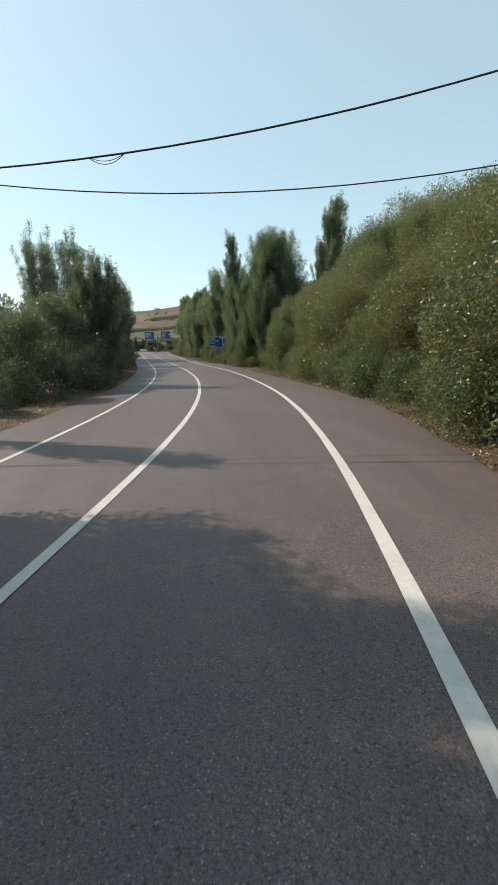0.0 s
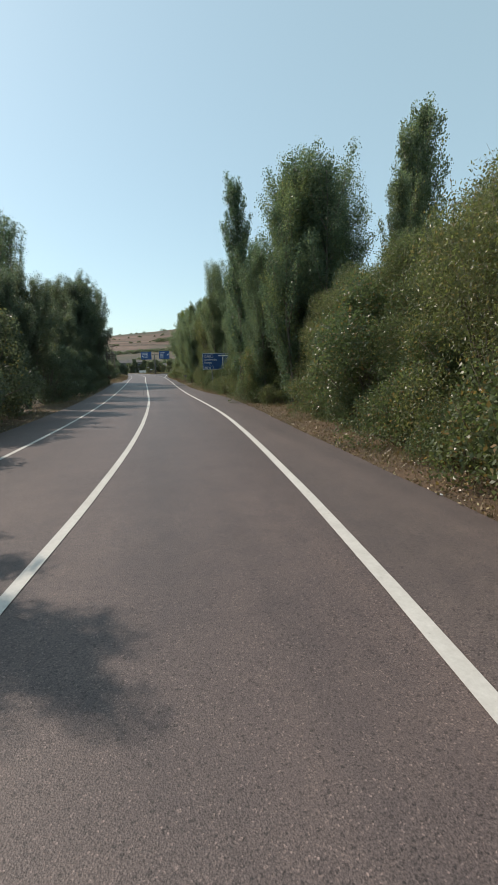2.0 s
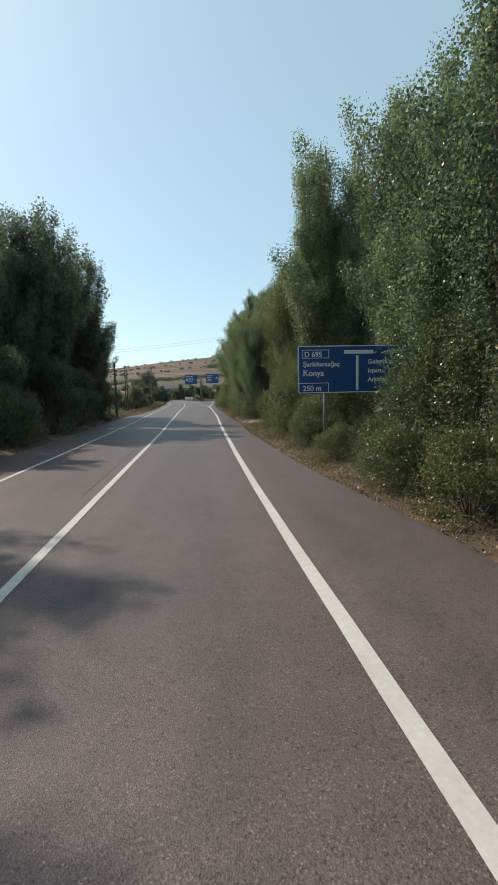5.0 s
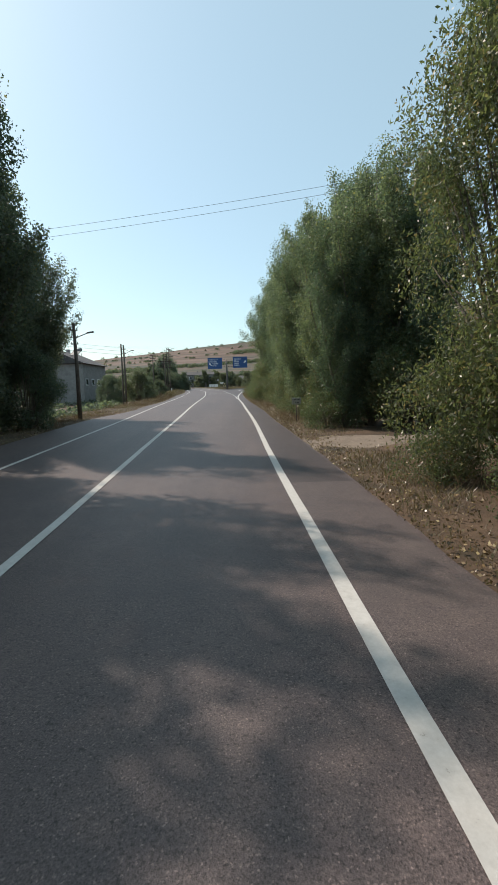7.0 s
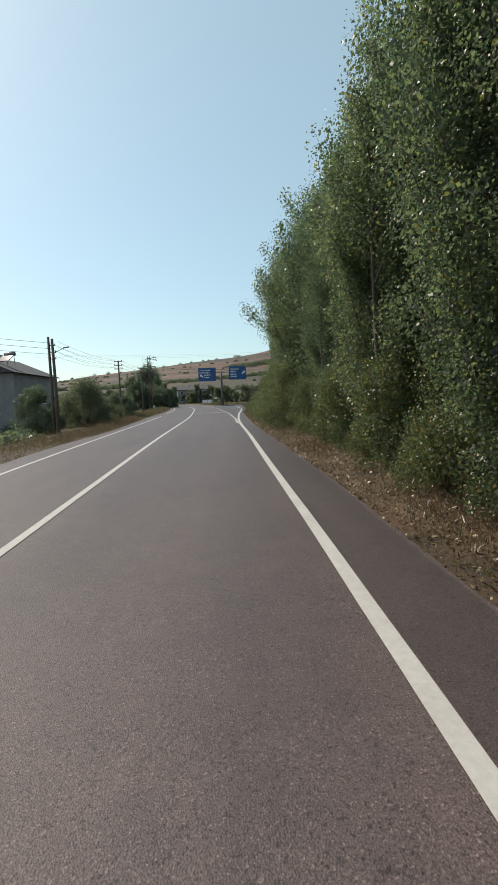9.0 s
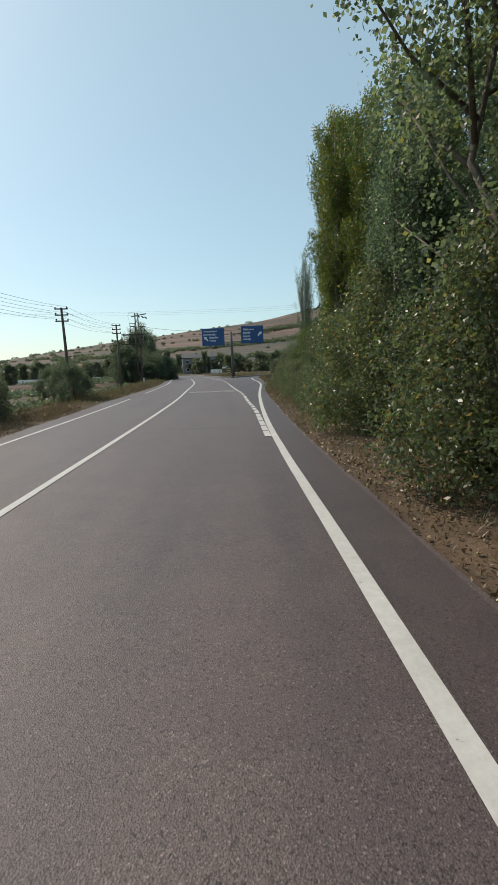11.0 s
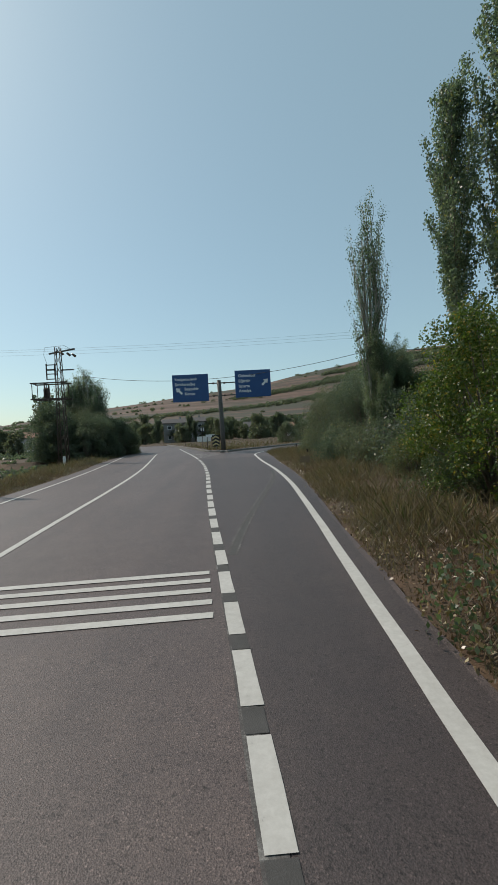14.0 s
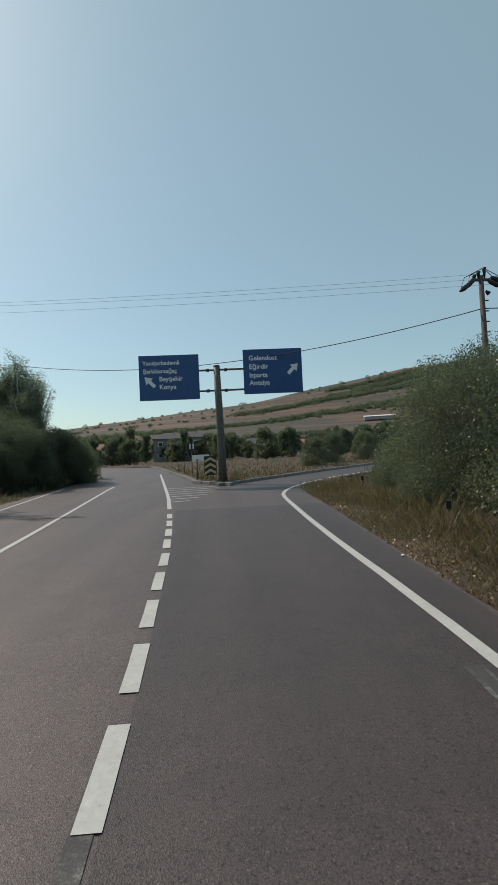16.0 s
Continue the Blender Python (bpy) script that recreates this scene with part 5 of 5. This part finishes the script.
for sx in (-0.98, -0.26):
    slab("switch_frame", tower, (sx, -0.25, H - 2.15), (0.08, 0.1, 1.4), RUST)
slab("switch_arm", tower, (0.75, 0, H - 2.0), (1.1, 0.1, 0.1), RUST)
for sx, dz in ((1.25, 0.0), (0.8, 0.1), (0.2, 0.22)):
    bar("insulator", tower, [(sx, 0, H - 0.62 + dz), (sx + 0.28, -0.1, H - 0.85 + dz)], [0.09, 0.11], PORCELAIN, "dark insulator", 8)
bar("jumper", tower, [(-0.3, 0, H + 0.1), (-1.1, 0, H + 0.05), (-1.25, 0, H - 0.6), (-1.0, 0, H - 1.4)], 0.015, CABLE, "loose cable loop", 5)
bar("jumper", tower, [(-0.3, 0, H + 0.1), (0.6, 0, H + 0.15), (1.3, 0, H - 0.3)], 0.015, CABLE, "loose cable loop", 5)

zp = land(14.96, 178.7)
rp = thing("power_pole", (14.96, 178.7, zp), "steel power pole with splayed insulators above shrubs", "utility pole")
hp = 12.6 - zp
bar("pole", rp, [(0.1, 0, -0.5), (0, 0, hp)], [0.18, 0.12], RUST, "tapered dark pole", 10)
slab("crossarm", rp, (0.0, -0.02, hp - 0.22), (0.9, 0.12, 0.12), RUST)
for ax, az, bx, bz in ((-0.42, -0.28, -1.2, -0.82), (-0.3, -0.12, -0.75, -0.5), (0.36, -0.24, 1.0, -0.62), (0.5, -0.08, 1.3, -0.4)):
    p, q = Vector((ax, 0, hp + az)), Vector((bx, -0.06, hp + bz))
    bar("insulator", rp, [p.lerp(q, u) for u in (0, 0.12, 0.3, 0.5, 0.7, 0.88, 1)], [0.04, 0.10, 0.13, 0.12, 0.13, 0.10, 0.04], BLACK, "dark ribbed insulator string", 8)
    bar("jumper", rp, [(bx, -0.06, hp + bz), ((ax + bx) / 2 - 0.1, -0.05, hp + 0.12 + (az + bz) * 0.2), (0.15, 0, hp + 0.42)], 0.018, CABLE, "slack jumper wire", 5)
for px, pz in ((-0.12, 0.22), (0.2, 0.42), (-0.35, 0.05)):
    bar("insulator", rp, [(px, 0, hp - 0.2), (px, 0, hp + pz - 0.12), (px, 0, hp + pz)], [0.03, 0.09, 0.12], BLACK, "dark pin insulator", 8)
bar("insulator", rp, [(0.22, 0, hp - 0.8), (0.4, 0, hp - 0.95)], [0.06, 0.12], BLACK, "dark insulator", 8)
for k in range(4):
    slab("step", rp, (0.18, 0, hp - 1.3 - 0.55 * k), (0.32, 0.05, 0.05), RUST)
for k, (dz, dx) in enumerate(((0.0, 0.0), (-0.2, -0.7), (-0.36, 0.75))):
    wire("power_line", (-60, 186 + dx, 15.6 + dz), (14.96 + dx, 178.7, 12.7 + dz * 1.5), 1.0, 0.006, "thin power line high across the junction")
wire("cable", (-16.0, 192.9, 12.0), (14.96, 178.7, 10.88), 1.55, 0.024, "black overhead cable slung across the junction")
wire("cable", (14.96, 178.7, 10.88), (46, 170, 11.3), 0.8, 0.028, "black overhead cable leaving the pole")
wire("telephone_cable", (-24.5, 15.76, 8.09), (14.5, 3.66, 11.68), 3.80, 0.020, "thick black cable slung across the road")
wire("telephone_cable", (-24.5, 16.06, 11.3), (14.5, 3.96, 9.24), 4.94, 0.014, "black cable slung across the road")
wire("telephone_cable", (-14.0, 82.8, 5.45), (18.0, 79.6, 9.15), 0.75, 0.0035, "thin wire crossing the road between the trees")
wire("telephone_cable", (-14.0, 82.8, 5.27), (18.0, 79.6, 9.0), 0.75, 0.0035, "thin wire crossing the road between the trees")
for k in range(2):
    wire("cable_slack", (-6.5, 10.18, 5.97 - 0.02 * k), (-5.8, 9.96, 6.03), 0.10 + 0.05 * k, 0.007, "slack loop of wire bound to the thick cable", 14)
for k in range(3):
    wire("power_line", (-11.1, 123.7, 7.4 - 0.4 * k), (-36, 112, 11.2 - 0.4 * k), 0.6, 0.012, "thin wire running from the pole pair")

# ---- small roadside things ----
km = thing("kilometre_sign", (4.5, 93.45, land(4.5, 93.45)), "small pale weathered plate with faded marks on a post", "road sign", turn=4)
WEATHERED = plain("weathered_plate", (0.34, 0.34, 0.30), (0.52, 0.51, 0.46), 9, 0.75, relief=0.2)
FADED = plain("faded_marks", (0.045, 0.045, 0.04), (0.085, 0.082, 0.075), 12, 0.8, relief=0.1)
bar("post", km, [(0.02, 0.03, -0.2), (0.02, 0.03, 1.2)], 0.03, RUST)
slab("plate", km, (0, 0, 1.05), (0.48, 0.025, 0.34), WEATHERED, "pale weathered plate", 0.006)
for k in range(6):
    slab("text_bar", km, (-0.18 + 0.072 * k, -0.015, 1.14), (0.045, 0.004, 0.075), FADED, "unreadable faded writing")
slab("rule", km, (0, -0.015, 1.055), (0.42, 0.004, 0.012), FADED)
for k in range(3):
    slab("text_bar", km, (-0.03 + 0.072 * k, -0.015, 0.97), (0.048, 0.004, 0.08), FADED, "unreadable faded writing")
stub = thing("marker_stake", (4.72, 94.1, land(4.72, 94.1)), "short brown wooden stake in the dry grass", "post")
slab("stake", stub, (0, 0, 0.26), (0.09, 0.06, 0.9), BOARD, "", 0.01)
dp = thing("delineator_post", (4.77, 73.5, land(4.77, 73.5)), "dirty cream delineator post with a red reflector in weeds", "post")
slab("shaft", dp, (0, 0, 0.22), (0.11, 0.06, 0.95), CHEVRON, "", 0.015)
slab("reflector", dp, (0, -0.034, 0.56), (0.08, 0.008, 0.16), RED_PATCH, "red reflector")
wb = thing("plank_sign", (5.05, 159.1, land(5.05, 159.1)), "low sign of weathered planks in dry grass", "sign", turn=-6)
for k in range(3):
    slab("plank", wb, (0.01 * k, 0, 0.52 + 0.10 * k), (0.46, 0.03, 0.075), BOARD, "", 0.005)
bar("post", wb, [(0.0, 0.04, -0.2), (0.0, 0.04, 0.8)], 0.03, BOARD, "", 6)
for mx, my in ((7.4, 176.3), (6.7, 167.3)):
    mk = thing("marker_stake", (mx, my, land(mx, my)), "thin pale stake with a black reflector in dry grass", "post", "verge stakes")
    slab("stake", mk, (0, 0, 0.2), (0.07, 0.05, 0.9), BOARD, "", 0.01)
    slab("reflector", mk, (0, -0.03, 0.55), (0.12, 0.02, 0.2), BLACK, "black reflector plate", 0.004)
lp = thing("white_post", (-12.2, 176.0, land(-12.2, 176)), "short white marker post among shrubs", "post")
slab("shaft", lp, (0, 0, 0.4), (0.2, 0.14, 1.0), SIGN_WHITE, "", 0.02)
gl = random.Random(8)
for x, y in ((5.2, 34.6), (3.35, 26.6), (4.4, 46.9), (3.2, 130.6), (4.3, 141.2), (4.6, 165.0), (4.25, 152.8)):
    bm = bmesh.new()
    bmesh.ops.create_icosphere(bm, subdivisions=1, radius=0.045)
    for v in bm.verts:
        v.co *= gl.uniform(0.6, 1.2)
        v.co.z *= 0.55
    me = bpy.data.meshes.new("litter")
    bm.to_mesh(me)
    bm.free()
    me.materials.append(SIGN_WHITE)
    ob = new("litter", me)
    ob.matrix_basis = pose(x, y, max(land(x, y), level(y) if x < edge_r(y) else -9) + 0.03, 0, 0, gl.uniform(0, 360))
    tagged(ob, "crumpled white scrap of litter at the verge", "litter", "scraps of litter")


# ---- village at the foot of the hill ----
def house(x, y, w, d, h, turn, wall, roof, label, rise=1.4, bands=1, name="house"):
    root = thing(name, (x, y, land(x, y) - 0.1), label, "house", turn=turn)
    bm = bmesh.new()
    box(bm, (0, 0, h / 2 - 0.01), (w, d, h - 0.02))
    part("wall", bm, wall, root)
    bm = bmesh.new()
    e = 0.45
    a = [bm.verts.new(p) for p in ((-w / 2 - e, -d / 2 - e, h), (w / 2 + e, -d / 2 - e, h), (w / 2 + e, d / 2 + e, h), (-w / 2 - e, d / 2 + e, h))]
    t = [bm.verts.new(p) for p in ((-w / 2 - e, 0, h + rise), (w / 2 + e, 0, h + rise))]
    for f in ((a[0], a[1], t[1], t[0]), (a[2], a[3], t[0], t[1]), (a[1], a[2], t[1]), (a[3], a[0], t[0]), (a[3], a[2], a[1], a[0])):
        bm.faces.new(f)
    r = part("roof", bm, roof, root)
    n = max(int(w / 2.2), 2)
    for k in range(bands):
        for i in range(n):
            wx = -w / 2 + w * (i + 0.5) / n
            wz = h * (k + 0.55) / bands
            fr = slab("window", root, (wx, -d / 2 - 0.02, wz), (1.1, 0.06, 1.0), SIGN_WHITE, "white window frame")
            slab("pane", fr, (0, -0.035, 0), (0.9, 0.02, 0.8), GLASS_DARK, "dark glass pane")
    slab("door", root, (w * 0.5 - 0.9, -d / 2 - 0.02, 1.0), (0.95, 0.06, 2.0), BOARD)
    slab("chimney", r, (w * 0.25, 0.4, h + rise), (0.5, 0.5, 1.1), WALL_GREY)
    return root


# shade on the fronts of these two is put into their darker wall colours
house(-13.6, 266, 6.5, 7, 5.6, 8, WALL_BLOCK, ROOF_DARK, "two-storey grey house with a dark roof", 1.3, 2)
house(-8.0, 268, 5.6, 7, 5.8, 4, WALL_GREY, ROOF_DARK, "two-storey pale grey house with a dark roof", 1.3, 2)
house(-31, 258, 9, 7, 3.4, 14, WALL_WHITE, ROOF_RED, "low whitewashed house with a faded tile roof", 1.5)
house(11.5, 272, 9, 7, 3.6, -6, WALL_GREY, ROOF_DARK, "low grey house behind orchard trees", 1.6)
house(26, 286, 8, 6, 3.4, -12, WALL_WHITE, ROOF_RED, "low whitewashed house with a faded tile roof", 1.4)
house(-55, 268, 12, 8, 3.6, 16, WALL_GREY, ROOF_RED, "long grey farm building with a tile roof", 1.7)
house(-78, 330, 12, 8, 4.0, 10, WALL_WHITE, ROOF_RED, "distant whitewashed farmhouse on the slope", 1.7)
house(105, 446, 20, 9, 2.2, -14, WALL_GREY, WALL_WHITE, "low shed with a pale roof on the hillside", 1.0, 0, "shed")
house(-24.6, 142.6, 10.5, 9.3, 6.0, 88, WALL_BLOCK, ROOF_DARK, "grey block barn with a dark sheet roof behind shrubs", 2.2, 1, "barn")
zb = land(-24.6, 142.6) - 0.1
heater = thing("solar_water_heater", (-21.6, 140.0, zb + 7.45), "solar water heater with a tank on the barn roof", "water heater", turn=-20)
bar("tank", heater, [(-0.6, 0, 0.75), (0.6, 0, 0.75)], 0.24, STEEL, "grey tank", 12)
slab("collector", heater, (0, -0.55, 0.3), (1.5, 1.2, 0.08), GLASS_DARK, "dark collector panel").rotation_euler = (0.7, 0, 0)
for sx in (-0.5, 0.5):
    bar("leg", heater, [(sx, 0.1, -0.35), (sx, 0, 0.7)], 0.03, RUST, "", 5)
for x0, x1, y0, h, label in ((-6.3, -2.8, 250, 1.4, "low whitewashed wall beside the far road"), (-68, -30, 214, 0.8, "low white wall along the field")):
    bm = bmesh.new()
    box(bm, (0, 0, h / 2), (x1 - x0, 0.35, h), 0.03)
    me = bpy.data.meshes.new("low_wall")
    bm.to_mesh(me)
    bm.free()
    me.materials.append(WALL_WHITE)
    ob = new("low_wall", me)
    ob.matrix_basis = pose((x0 + x1) / 2, y0, land((x0 + x1) / 2, y0) - 0.05)
    tagged(ob, label, "wall")


# ---- white car by the village ----
def small_car(x, y, turn):
    root = thing("car", (x, y, land(x, y) + 0.02), "white hatchback parked at the foot of the hill", "car", turn=turn)
    bm = bmesh.new()
    prof = [(-2.0, 0.35), (-2.02, 0.75), (-1.85, 0.92), (-1.55, 1.38), (-1.2, 1.5), (0.25, 1.5), (0.95, 0.98), (1.85, 0.85), (2.02, 0.6), (2.0, 0.35)]
    ring = [[bm.verts.new((px, s * (0.84 if pz < 1.1 else 0.66), pz)) for px, pz in prof] for s in (-1, 1)]
    n = len(prof)
    for i in range(n):
        bm.faces.new((ring[0][i], ring[0][(i + 1) % n], ring[1][(i + 1) % n], ring[1][i]))
    bm.faces.new(ring[0][::-1])
    bm.faces.new(ring[1])
    bmesh.ops.recalc_face_normals(bm, faces=bm.faces)
    bmesh.ops.bevel(bm, geom=list(bm.edges), offset=0.05, segments=2, affect="EDGES")
    part("body", bm, CAR_WHITE, root, "white painted body")
    for s in (-1, 1):
        bm = bmesh.new()
        q = [(-1.4, s * 0.80, 1.0), (-1.2, s * 0.70, 1.38), (0.2, s * 0.70, 1.40), (0.75, s * 0.80, 1.02)]
        a = [bm.verts.new((px, py + s * 0.03, pz)) for px, py, pz in q]
        b = [bm.verts.new((px, py - s * 0.03, pz)) for px, py, pz in q]
        bm.faces.new(a)
        bm.faces.new(b[::-1])
        for i in range(4):
            bm.faces.new((a[i], b[i], b[(i + 1) % 4], a[(i + 1) % 4]))
        part("side_window", bm, GLASS_DARK, root, "dark side glass")
        for wx in (-1.25, 1.25):
            bm = bmesh.new()
            tube(bm, [(wx, s * 0.70, 0.31), (wx, s * 0.88, 0.31)], 0.31, 18)
            wheel = part("tyre", bm, TYRE, root, "black tyre")
            bm = bmesh.new()
            tube(bm, [(wx, s * 0.86, 0.31), (wx, s * 0.895, 0.31)], 0.19, 14)
            part("rim", bm, STEEL, wheel, "grey wheel rim")
        slab("headlight", root, (1.95, s * 0.6, 0.68), (0.12, 0.32, 0.14), SIGN_WHITE, "headlight", 0.02)
    slab("windscreen", root, (0.62, 0, 1.25), (0.03, 1.15, 0.62), GLASS_DARK, "dark windscreen", 0.0, -52)
    slab("rear_window", root, (-1.70, 0, 1.17), (0.03, 1.1, 0.4), GLASS_DARK, "dark rear window", 0.0, 35)
    slab("bumper", root, (2.0, 0, 0.45), (0.12, 1.5, 0.18), BLACK, "", 0.03)


small_car(31.0, 312.0, 20)
